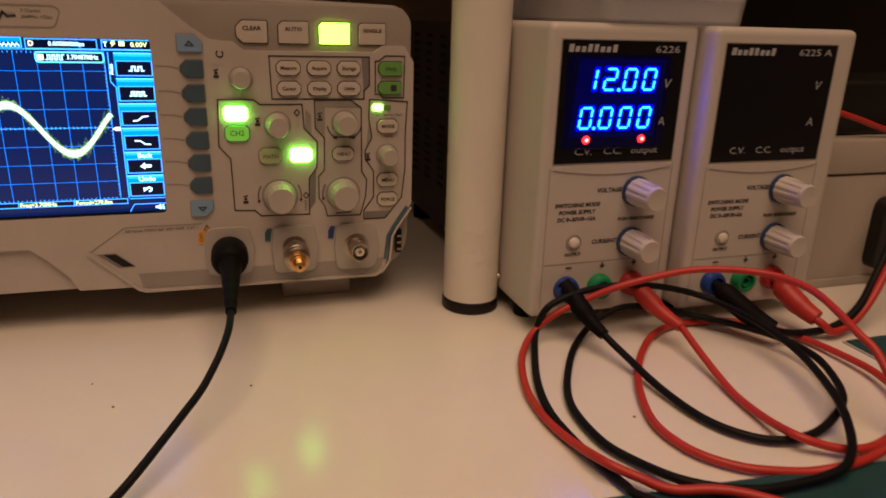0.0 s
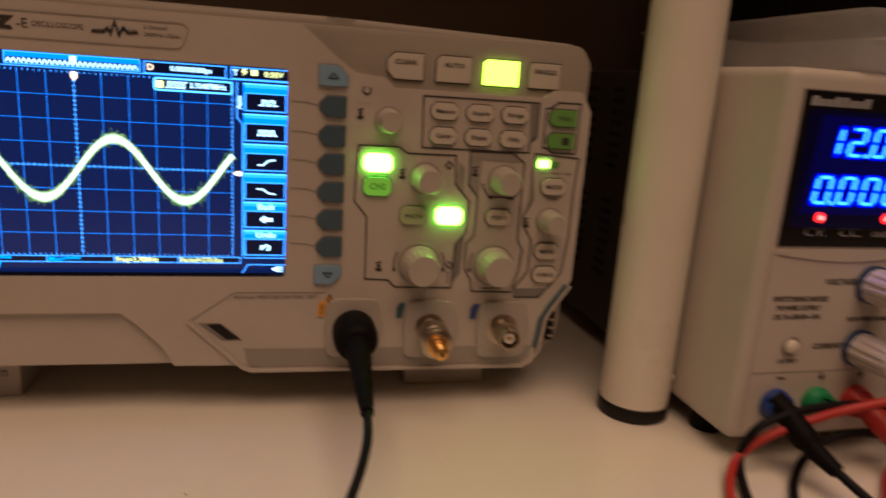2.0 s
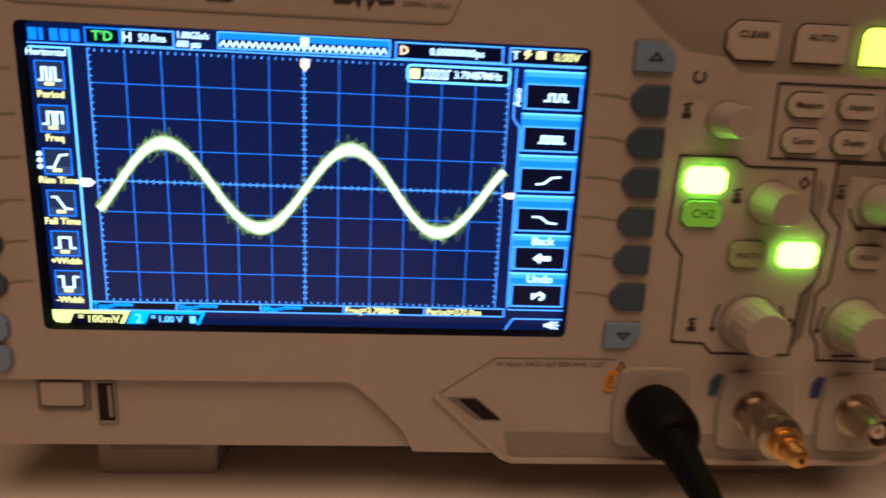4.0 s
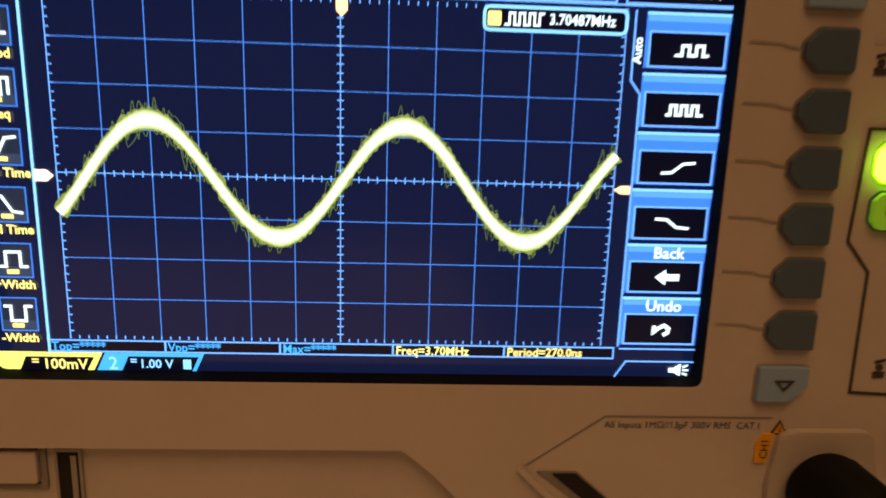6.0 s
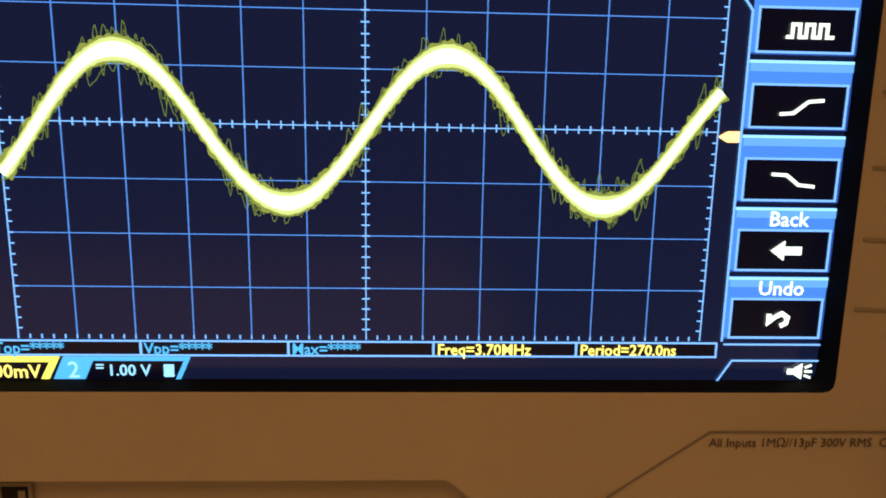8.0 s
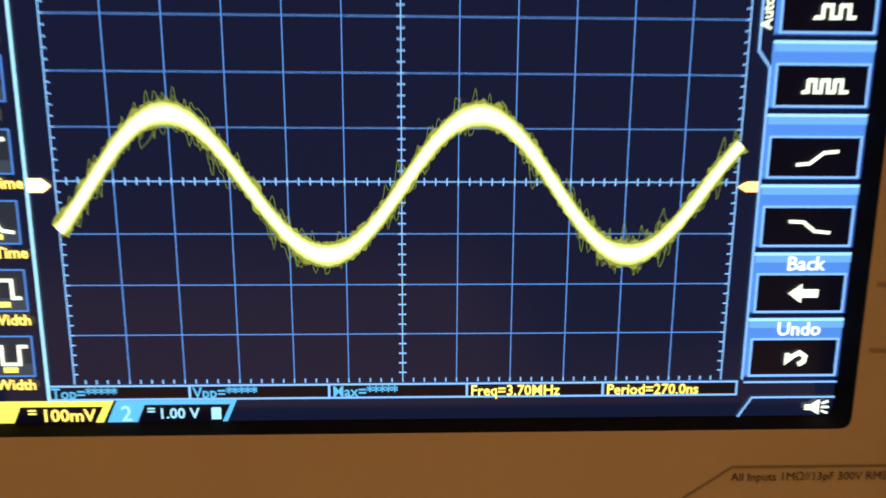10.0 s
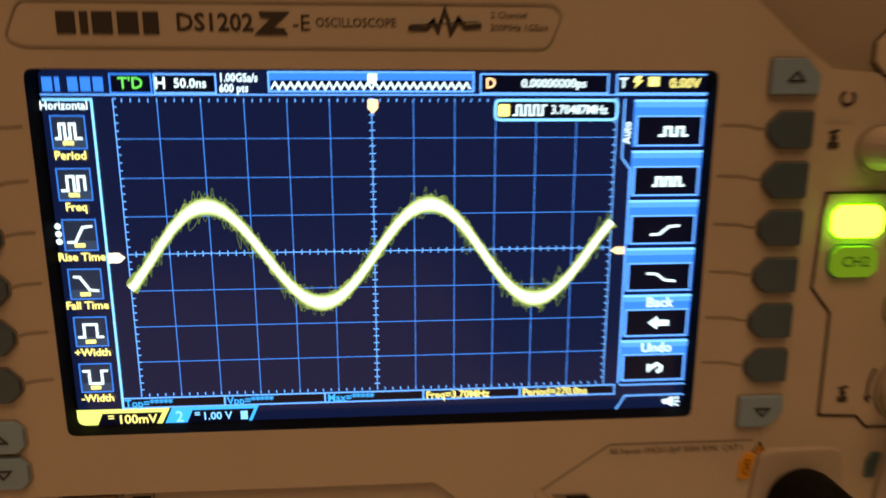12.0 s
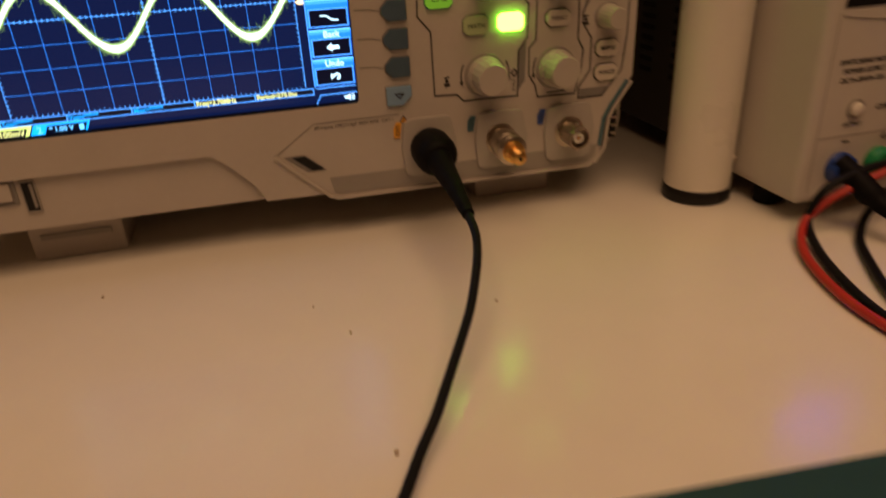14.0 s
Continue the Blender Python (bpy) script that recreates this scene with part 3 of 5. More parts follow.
part("trigger_light", prism(rounded(rect(0.1868, 0.1920, 0.1128, 0.1162), 0.0008), YF - 0.0008, YF + 0.001, 0.0003), L_GREENHOT, scope, "lit green trigger light")
part("trigger_light_off", prism(rounded(rect(0.1928, 0.1965, 0.1132, 0.1158), 0.0006), YF - 0.0006, YF + 0.001), L_GREENFAINT, scope)
writing("word", "Auto  Normal  Single", 0.1955, 0.1106, 0.0012, YF - 0.0003, M_INK, scope)
for word, z in (("MODE", 0.1045), ("MENU", 0.0750), ("FORCE", 0.0640)):
    k = key("trigger_key", cut_rect(0.1892, 0.2004, z - 0.0036, z + 0.0036, True, True, 0.0020), M_KEY, rim_mat=M_INK)
    writing("word", word, 0.1948, z, 0.0018, YF - 0.0018, M_INK, k, bold=0.00005)
writing("word", "LEVEL", 0.1955, 0.0990, 0.0013, YF - 0.0003, M_INK, scope)


# rotary knobs
def panel_knob(x, z, r, h, parent=scope):
    k = part("knob", lathe([(r * 1.16, 0), (r * 1.14, h * 0.22), (r * 1.02, h * 0.30), (r, h * 0.9), (r * 0.90, h), (r * 0.3, h * 0.985)],
                           (x, YF, z), segs=72, ribs=18, depth=r * 0.025, rib_from=2), M_KNOB, parent, "fluted cream plastic knob", smooth=True)
    part("knob_skirt", lathe([(r * 1.32, -0.0002), (r * 1.30, 0.0008), (r * 1.1, 0.0010)], (x, YF, z), segs=40), M_CASE_DIM, k, smooth=True)


for x, z, r, h in ((0.1198, 0.1295, 0.0045, 0.0110), (0.1366, 0.1062, 0.0053, 0.0120), (0.1714, 0.1066, 0.0053, 0.0120), (0.1945, 0.0890, 0.0047, 0.0110),
                   (0.1363, 0.0683, 0.0073, 0.0125), (0.1700, 0.0682, 0.0073, 0.0125)):
    panel_knob(x, z, r, h)


def knob_sign(x, z, s=1.0):
    """The small push-the-knob sign: a bar over a knob on a base."""
    bm = prism(rect(x - 0.0013 * s, x + 0.0013 * s, z - 0.0022 * s, z - 0.0008 * s), YF - 0.0003, YF)
    lathe([(0.0008 * s, 0), (0.0008 * s, 0.0003)], (x, YF, z + 0.0002 * s), segs=12, bm=bm)
    ribbon([(x - 0.0012 * s, z + 0.0014 * s), (x + 0.0012 * s, z + 0.0020 * s)], 0.0006 * s, YF - 0.0003, bm=bm)
    part("push_sign", bm, M_INK_GREY if s < 1 else M_INK, scope)


for x, z in ((0.1082, 0.1318), (0.1268, 0.1078), (0.1585, 0.1100), (0.1840, 0.0880), (0.1186, 0.0672)):
    knob_sign(x, z)
writing("word", "Intensity", 0.1092, 0.1362, 0.0013, YF - 0.0003, M_INK_GREY, scope)
part("turn_sign", ribbon([(0.1105 + 0.0016 * math.cos(a), 0.1412 + 0.0016 * math.sin(a)) for a in np.linspace(-4.2, 0.9, 14)], 0.0006, YF - 0.0003), M_INK, scope)
writing("word", "POSITION", 0.1468, 0.1040, 0.0014, YF - 0.0003, M_INK_GREY, scope, turn=-90)
writing("word", "SCALE", 0.1497, 0.0625, 0.0014, YF - 0.0003, M_INK, scope, turn=90)
for x, z, r, side in ((0.1363, 0.0683, 0.0112, -1), (0.1363, 0.0683, 0.0112, 1), (0.1700, 0.0682, 0.0110, -1), (0.1714, 0.1066, 0.0092, -1), (0.1714, 0.1066, 0.0092, 1)):
    a0, a1 = (radians(150), radians(190)) if z < 0.1 else (radians(190), radians(235))
    arc = [(x - side * r * math.cos(a), z + r * math.sin(a)) for a in np.linspace(a0, a1, 8)]
    part("turn_arrow", ribbon(arc, 0.0005, YF - 0.0004), M_INK, scope)
    (bx, bz), (tx, tz) = arc[-2], arc[-1]
    d = Vector((tx - bx, tz - bz)).normalized()
    n = Vector((-d.y, d.x))
    tip = Vector((tx, tz))
    part("arrow_head", prism([tuple(tip + d * 0.0018), tuple(tip + n * 0.0009), tuple(tip - n * 0.0009)], YF - 0.0005, YF), M_INK, scope)
for x, z in ((0.1468, 0.1122), (0.1500, 0.0680)):
    part("diamond", ribbon([(x, z + 0.0017), (x + 0.0014, z), (x, z - 0.0017), (x - 0.0014, z)], 0.0005, YF - 0.0003, closed=True), M_INK, scope)
part("arrow_line", ribbon([(0.1660, 0.0572), (0.1745, 0.0575)], 0.0006, YF - 0.0003), M_INK, scope)

# input connectors
writing("input_note", "All Inputs 1M\u03a9//13pF 300V RMS  CAT I", 0.0935, 0.0532, 0.0016, YF - 0.0002, M_INK, scope, "RIGHT", wide=0.95)
sign = part("warning_sign", prism([(0.0960, 0.0512), (0.1000, 0.0512), (0.0980, 0.0548)], YF - 0.0002, YF), M_INK, scope)
part("sign_field", prism([(0.09675, 0.05165), (0.09925, 0.05165), (0.0980, 0.0539)], YF - 0.0004, YF), M_ORANGE, sign)
part("sign_bolt", prism([(0.0978, 0.0520), (0.0982, 0.0520), (0.0981, 0.0532), (0.0979, 0.0532)], YF - 0.0006, YF), M_INK, sign)


def bnc(x, z):
    jack = part("bnc_jack", lathe([(0.0074, 0), (0.0074, 0.0012), (0.0053, 0.0014), (0.0053, 0.0122), (0.0049, 0.0132), (0.0043, 0.0132), (0.0043, 0.0070)],
                                  (x, YF - 0.001, z), segs=32), M_NICKEL, scope, "nickel bayonet jack", smooth=True)
    part("insulator", lathe([(0.0026, 0.0068), (0.0026, 0.0116), (0.0023, 0.0120), (0.0013, 0.0120), (0.0012, 0.0100)], (x, YF - 0.001, z), segs=24), M_PTFE, jack, smooth=True)
    part("centre_contact", lathe([(0.0009, 0.0070), (0.0009, 0.0114), (0.0005, 0.0114), (0.0004, 0.0095)], (x, YF - 0.001, z), segs=16), M_GOLD, jack)
    for s in (-1, 1):
        part("bayonet_lug", lathe([(0.0010, 0.0), (0.0010, 0.0016)], (x, YF - 0.0105, z + s * 0.0050), axis=(0, 0, s), segs=10), M_NICKEL, jack)
    return jack


PORTS = ((0.1085, 0.0395, M_ORANGE, "CH1"), (0.1428, 0.0385, M_CYANTAB, "CH2"), (0.1768, 0.0378, M_BLUETAB, "EXT"))
for x, z, tab, word in PORTS:
    plate = [(x - 0.0108, z + 0.0120), (x - 0.0070, z + 0.0132), (x + 0.0085, z + 0.0132), (x + 0.0108, z + 0.0122), (x + 0.0133, z + 0.0005), (x + 0.0112, z - 0.0120), (x + 0.0085, z - 0.0135), (x - 0.0085, z - 0.0135), (x - 0.0112, z - 0.0120), (x - 0.0124, z + 0.0005)]
    p = part("connector_plate", prism(rounded(plate, 0.0015), YF - 0.0018, YF + 0.001, 0.0008), M_PLATE, scope, smooth=True)
    t = part("channel_tab", prism([(x - 0.0155, z + 0.0050), (x - 0.0128, z + 0.0050), (x - 0.0116, z + 0.0120), (x - 0.0140, z + 0.0120), (x - 0.0155, z + 0.0095)], YF - 0.0006, YF), tab, scope)
    writing("word", word, x - 0.0136, z + 0.0085, 0.0018, YF - 0.0008, M_INK, t, turn=90)
    bnc(x, z)

# ---- the screen ----
UX, UZ = 0.009625, 0.00895


def gx(u):
    return (u - 6) * UX


def gz(v):
    return 0.1052 - (v - 4) * UZ


def gp(pts):
    return [(gx(u), gz(v)) for u, v in pts]


def gr(u0, u1, v0, v1):
    return rect(gx(u0), gx(u1), gz(v1), gz(v0))


lcd = part("screen", prism(SCREEN, YS, YS + 0.002), M_GLASSBLACK, scope, "glowing blue screen with a yellow sine wave")
Y1, Y2, Y3, Y4, Y5 = (YS - 0.0002 * i for i in range(1, 6))
T = 0.0001
part("display_area", prism(gr(-1.62, 14.40, -0.74, 8.92), Y1, YS), L_SCREEN, lcd)

# graticule
for i in range(1, 12):
    if i != 6:
        part("grid_line", ribbon(gp([(i, 0), (i, 8)]), 0.00016, Y2, T), L_LCDLINE, lcd)
for j in range(1, 8):
    if j != 4:
        part("grid_line", ribbon(gp([(0, j), (12, j)]), 0.00015, Y2, T), L_LCDLINE, lcd)
for line in ([(6, 0), (6, 8)], [(0, 4), (12, 4)], [(0, 0), (0, 8)], [(12, 0), (12, 8)]):
    part("grid_axis", ribbon(gp(line), 0.00018, Y2 - 0.00003, T), L_LCDEDGE, lcd)
bm = bmesh.new()
for i in range(60):
    for v0, v1 in ((3.93, 4.07), (7.92, 8.0), (0.0, 0.08)):
        ribbon(gp([(i / 5, v0), (i / 5, v1)]), 0.00022, Y2 - 0.00006, T, bm=bm)
for i in range(40):
    for u0, u1 in ((5.93, 6.07), (0, 0.08), (11.92, 12)):
        ribbon(gp([(u0, i / 5), (u1, i / 5)]), 0.00022, Y2 - 0.00006, T, bm=bm)
tagged(part("tick_scale", bm, L_LCDEDGE, lcd), kind="stuff")


# the trace: a bright core, a softer flank and ragged strands of noise
def wave(u):
    return 4.08 - 1.33 * math.sin(2 * math.pi * (u - 6.02) / 5.42)


def flutter(u, k, fine):
    """A smooth random swing along the trace, different for each strand k."""
    return noise.noise(Vector((u * fine, k * 7.31, 0.5))) + 0.5 * noise.noise(Vector((u * fine * 2.3, k * 3.17, 9.5)))


def band(half, y, wobble=0.0, k=1):
    bm, n, rows = bmesh.new(), 420, []
    for i in range(n + 1):
        u = 12.0 * i / n
        d = Vector((UX, -(wave(u + 0.01) - wave(u)) / 0.01 * UZ)).normalized()
        w = half * (0.50 + 0.65 * abs(d.x) ** 3)
        c = Vector((gx(u), gz(wave(u))))
        side = Vector((-d.y, d.x))
        ends = (c - side * (w + wobble * abs(flutter(u, k, 9.0))), c + side * (w + wobble * abs(flutter(u, k + 50, 9.0))))
        rows.append([bm.verts.new((q.x, y, q.y)) for q in ends])
    for a, b in zip(rows, rows[1:]):
        bm.faces.new((a[0], b[0], b[1], a[1]))
    return bm


part("trace_haze", band(0.00180, Y3 + 0.00010, 0.0009, 5), L_TRACE3, lcd)
part("trace_flank", band(0.00150, Y3 + 0.00005, 0.00030, 6), L_TRACE2, lcd)
part("trace", band(0.00100, Y3), L_TRACE, lcd)
for k in range(22):
    pts = []
    for i in range(620):
        u = 12.0 * i / 619
        burst = max(0.0, noise.noise(Vector((u * 0.9, k * 5.7, 2.0)))) * 1.1
        pts.append((u + 0.05 * flutter(u, k + 30, 5.0), wave(u) + (0.24 + burst) * flutter(u, k, 7.0)))
    part("noise_strand", ribbon(gp(pts), 0.00009, Y3 + 0.00012, T * 0.3), L_STRAND, lcd)

# header
def framed(u0, u1, v0, v1, name, fill=L_LCDBOX, edge=L_LCDEDGE, w=0.00035):
    b = part(name, prism(gr(u0, u1, v0, v1), Y2, Y1), fill, scope)
    part("edge", ribbon(gr(u0, u1, v0, v1), w, Y3, T, closed=True), edge, b)
    return b


def screen_text(body, u, v, h, mat, parent, align="CENTER", **k):
    return writing("readout", body, gx(u), gz(v), h * UZ, Y4, mat, parent, align, bold=0.00004, **k)


for i in range(5):
    u = -1.54 + i * 0.285
    part("mark_bar", prism(gr(u, u + (0.10 if i == 1 else 0.22), -0.53, -0.18), Y3, Y2), L_LCDBLUE, lcd, "blue bar in place of the maker's mark")
b = framed(-0.02, 0.91, -0.60, -0.14, "trigger_state", L_LCDBOX, L_LCDBLUE)
screen_text("T'D", 0.45, -0.37, 0.28, L_LCDGREEN, b)
b = framed(0.98, 2.38, -0.60, -0.14, "time_base")
screen_text("H", 1.12, -0.37, 0.28, L_LCDWHITE, b)
screen_text("50.0ns", 1.80, -0.37, 0.22, L_LCDWHITE, b)
screen_text("1.00GSa/s", 2.46, -0.51, 0.20, L_LCDWHITE, lcd, "LEFT", wide=0.85)
screen_text("600 pts", 2.46, -0.25, 0.20, L_LCDWHITE, lcd, "LEFT", wide=0.85)
b = framed(3.60, 8.45, -0.66, -0.18, "memory_bar", L_LCDBLUE)
part("bar_dark", prism(gr(3.64, 8.40, -0.46, -0.21), Y3, Y2), L_LCDBOX, b)
part("bar_wave", ribbon(gp([(3.66 + i * 0.0905, -0.24 - 0.16 * (i % 2)) for i in range(53)]), 0.00040, Y4, T), L_LCDWHITE, b)
part("bar_mark", prism(gp([(5.92, -0.62), (6.14, -0.62), (6.14, -0.45), (6.03, -0.36), (5.92, -0.45)]), Y5, Y4), L_LCDWHITE, b)
b = framed(8.62, 11.74, -0.62, -0.14, "delay")
screen_text("D", 8.86, -0.38, 0.26, L_LCDORANGE, b)
screen_text("0.00000000ps", 10.4, -0.38, 0.215, L_LCDWHITE, b)
b = framed(11.96, 14.31, -0.62, -0.14, "trigger_level")
screen_text("T", 12.12, -0.39, 0.26, L_LCDWHITE, b)
part("bolt", prism(gp([(12.42, -0.58), (12.58, -0.58), (12.50, -0.47), (12.60, -0.47), (12.40, -0.27), (12.46, -0.42), (12.36, -0.42)]), Y4, Y3), L_LCDYELLOW, b)
part("source", prism(gr(12.74, 13.00, -0.56, -0.32), Y4, Y3), L_LCDYELLOW, b)
screen_text("0.00V", 13.65, -0.39, 0.25, L_LCDYELLOW, b)
part("header_line", ribbon(gp([(-1.6, -0.10), (14.40, -0.10)]), 0.00030, Y3, T), L_LCDEDGE, lcd)

# column of measurements
screen_text("Horizontal", -1.10, 0.17, 0.20, L_LCDWHITE, lcd, wide=0.95)
part("column_edge", ribbon(gp([(-1.58, 0.02), (-0.48, 0.02), (-0.48, 8.36)]), 0.00050, Y3, T), L_LCDPALE, lcd)
ICONS = ((("Period", [(0.1, 0.8), (0.25, 0.8), (0.25, 0.2), (0.4, 0.2), (0.4, 0.8), (0.55, 0.8), (0.55, 0.2), (0.7, 0.2), (0.7, 0.8), (0.9, 0.8)])),
         (("Freq", [(0.1, 0.8), (0.3, 0.8), (0.3, 0.2), (0.5, 0.2), (0.5, 0.8), (0.62, 0.8), (0.62, 0.2), (0.82, 0.2), (0.82, 0.8)])),
         (("Rise Time", [(0.1, 0.85), (0.35, 0.85), (0.6, 0.2), (0.9, 0.15)])),
         (("Fall Time", [(0.15, 0.2), (0.35, 0.22), (0.62, 0.8), (0.9, 0.85)])),
         (("+Width", [(0.1, 0.78), (0.3, 0.78), (0.3, 0.2), (0.7, 0.2), (0.7, 0.78), (0.9, 0.78)])),
         (("-Width", [(0.1, 0.2), (0.3, 0.2), (0.3, 0.8), (0.7, 0.8), (0.7, 0.2), (0.9, 0.2)])))
for i, (word, line) in enumerate(ICONS):
    v = 0.42 + i * 1.317
    b = framed(-1.45, -0.68, v, v + 0.81, "measure_icon", L_LCDICON, L_LCDBLUE, 0.00025)
    part("sheen", prism(gr(-1.43, -0.70, v + 0.56, v + 0.79), Y3, Y2), L_LCDICONLOW, b)
    part("sign", ribbon(gp([(-1.45 + 0.77 * x, v + 0.08 + 0.6 * y) for x, y in line]), 0.00055, Y4, T), L_LCDWHITE, b)
    part("mark", prism(gr(-1.20, -0.96, v + 0.62, v + 0.72), Y5, Y4), L_LCDYELLOW, b)
    writing("readout", word, gx(-1.07), gz(v + 0.99), 0.21 * UZ, Y4, L_LCDYELLOW, b, bold=0.00006)
bm = bmesh.new()
for v in (3.22, 3.42, 3.62):
    lathe([(0.0007, 0), (0.0007, 0.0001)], (gx(-1.55), Y4, gz(v)), segs=12, bm=bm)
part("page_dots", bm, L_LCDWHITE, lcd)

# frequency counter
b = part("counter", prism(rounded(gr(8.98, 11.98, 0.04, 0.54), 0.0012), Y4 + 0.00005, Y3), L_LCDBOX, scope)
part("edge", ribbon(rounded(gr(8.98, 11.98, 0.04, 0.54), 0.0012), 0.00060, Y5, T, closed=True), L_LCDPALE, b)
part("source", prism(rounded(gr(9.05, 9.33, 0.14, 0.45), 0.0004), Y5, Y4), L_LCDYELLOW, b)
part("sign", ribbon(gp([(9.40 + 0.105 * ((i + 1) // 2), 0.42 if (i // 2) % 2 == 0 else 0.17) for i in range(16)]), 0.0004, Y5, T), L_LCDWHITE, b)
writing("readout", "3.70487MHz", gx(11.04), gz(0.29), 0.23 * UZ, Y5, L_LCDWHITE, b, wide=0.9, bold=0.00004)

# right-hand menu
writing("readout", "Auto", gx(12.27), gz(0.88), 0.20 * UZ, Y4, L_LCDWHITE, lcd, turn=90, bold=0.00005)
part("menu_edge", ribbon(gp([(12.18, 0.0), (12.18, 1.55), (12.40, 1.85), (12.40, 8.0)]), 0.00035, Y3, T), L_LCDEDGE, lcd)
MENU = (("", [(0.2, 0.8), (0.35, 0.8), (0.35, 0.2), (0.5, 0.2), (0.5, 0.8), (0.65, 0.8), (0.65, 0.2), (0.8, 0.2), (0.8, 0.8), (0.92, 0.8)]),
        ("", [(0.12, 0.8), (0.22, 0.8), (0.22, 0.2), (0.34, 0.2), (0.34, 0.8), (0.45, 0.8), (0.45, 0.2), (0.57, 0.2), (0.57, 0.8), (0.68, 0.8), (0.68, 0.2), (0.8, 0.2), (0.8, 0.8), (0.92, 0.8)]),
        ("", [(0.15, 0.85), (0.38, 0.80), (0.62, 0.22), (0.88, 0.15)]),
        ("", [(0.12, 0.18), (0.38, 0.22), (0.60, 0.72), (0.88, 0.8)]),
        ("Back", None), ("Undo", None))
for i, (word, line) in enumerate(MENU):
    v = 0.02 + i * 1.338
    b = part("menu_button", prism(gr(12.43, 14.27, v, v + 1.24), Y2, Y1), L_LCDBLUE, scope)
    part("top_light", ribbon(gp([(12.43, v + 0.03), (14.27, v + 0.03)]), 0.00045, Y3, T), L_LCDPALE, b)
    part("upper_band", prism(gr(12.46, 14.24, v + 0.06, v + 0.20), Y3, Y2), L_LCDSTEEL, b)
    part("side_band", prism(gr(14.19, 14.27, v + 0.46, v + 1.24), Y3, Y2), L_LCDNAVY, b)
    part("lower_band", prism(gr(12.43, 14.19, v + 1.21, v + 1.24), Y3, Y2), L_LCDNAVY, b)
    part("field", prism(gr(12.51, 14.16, v + 0.43, v + 1.20), Y3, Y2), L_LCDBOX, b)
    part("field_edge", ribbon(gr(12.51, 14.16, v + 0.43, v + 1.20), 0.00036, Y4, T, closed=True), L_LCDEDGE, b)
    if line:
        part("sign", ribbon(gp([(12.86 + 1.02 * x, v + 0.65 + 0.36 * y) for x, y in line]), 0.00055, Y5, T), L_LCDWHITE, b)
    elif word == "Back":
        part("sign", prism(gp([(13.11, v + 0.82), (13.35, v + 0.63), (13.35, v + 0.74), (13.66, v + 0.74), (13.66, v + 0.90), (13.35, v + 0.90), (13.35, v + 1.01)]), Y5, Y4), L_LCDWHITE, b)
    else:
        part("sign", ribbon(gp([(13.20, v + 0.72), (13.20, v + 0.88), (13.30, v + 0.79), (13.43, v + 0.71), (13.54, v + 0.79), (13.52, v + 0.90), (13.42, v + 0.96)]), 0.0008, Y5, T), L_LCDWHITE, b)
    if word:
        screen_text(word, 13.38, v + 0.23, 0.28, L_LCDWHITE, b)

# footer
for i, (word, mat) in enumerate((("Top=*****", L_LCDCYAN), ("Vpp=*****", L_LCDCYAN), ("Max=*****", L_LCDCYAN), ("Freq=3.70MHz", L_LCDYELLOW), ("Period=270.0ns", L_LCDYELLOW))):
    u = -0.48 + i * 2.56
    b = framed(u, u + 2.55, 8.04, 8.32, "measure_field", L_LCDBOX, L_LCDEDGE, 0.0003)
    screen_text(word, u + 0.06, 8.19, 0.22, mat, b, "LEFT", wide=0.95)
b = part("channel_field", prism(gp([(-1.74, 8.36), (0.66, 8.36), (0.40, 8.92), (-1.76, 8.92)]), Y2, Y1), L_LCDTAB, scope)
part("field", prism(gp([(-1.02, 8.47), (0.48, 8.47), (0.31, 8.82), (-1.16, 8.82)]), Y3, Y2), L_LCDBOX, b)
screen_text("=", -0.80, 8.58, 0.22, L_LCDYELLOW, b)
screen_text("100mV", -0.15, 8.65, 0.26, L_LCDYELLOW, b)
b = part("channel_field", prism(gp([(0.72, 8.36), (2.92, 8.36), (2.70, 8.88), (0.50, 8.88)]), Y2, Y1), L_LCDCYAN, scope)
part("field", prism(gp([(1.24, 8.44), (2.80, 8.44), (2.64, 8.82), (1.08, 8.82)]), Y3, Y2), L_LCDBOX, b)
screen_text("2", 0.91, 8.62, 0.32, L_LCDPALE, b)
screen_text("=", 1.36, 8.55, 0.2, L_LCDPALE, b)
screen_text("1.00 V", 1.86, 8.62, 0.22, L_LCDPALE, b)
part("limit_sign", prism(gr(2.46, 2.63, 8.50, 8.74), Y4, Y3), L_LCDPALE, b)
part("corner_line", ribbon(gp([(12.36, 8.84), (12.62, 8.39), (14.36, 8.39)]), 0.00030, Y3, T), L_LCDEDGE, lcd)
part("corner_line", ribbon(gp([(12.44, 8.06), (14.36, 8.06)]), 0.00030, Y3, T), L_LCDEDGE, lcd)
part("speaker_sign", prism(gp([(13.66, 8.55), (13.77, 8.55), (13.93, 8.44), (13.93, 8.76), (13.77, 8.66), (13.66, 8.66)]), Y4, Y3), L_LCDWHITE, lcd)
bm = ribbon(gp([(13.98, 8.52), (14.10, 8.47)]), 0.0004, Y4, T)
ribbon(gp([(13.98, 8.60), (14.12, 8.60)]), 0.0004, Y4, T, bm=bm)
ribbon(gp([(13.98, 8.68), (14.10, 8.73)]), 0.0004, Y4, T, bm=bm)
part("speaker_waves", bm, L_LCDWHITE, lcd)
part("level_mark", prism(gp([(-0.45, 3.95), (-0.20, 3.95), (-0.06, 4.08), (-0.20, 4.21), (-0.45, 4.21)]), Y4, Y3), L_LCDIVORY, lcd)
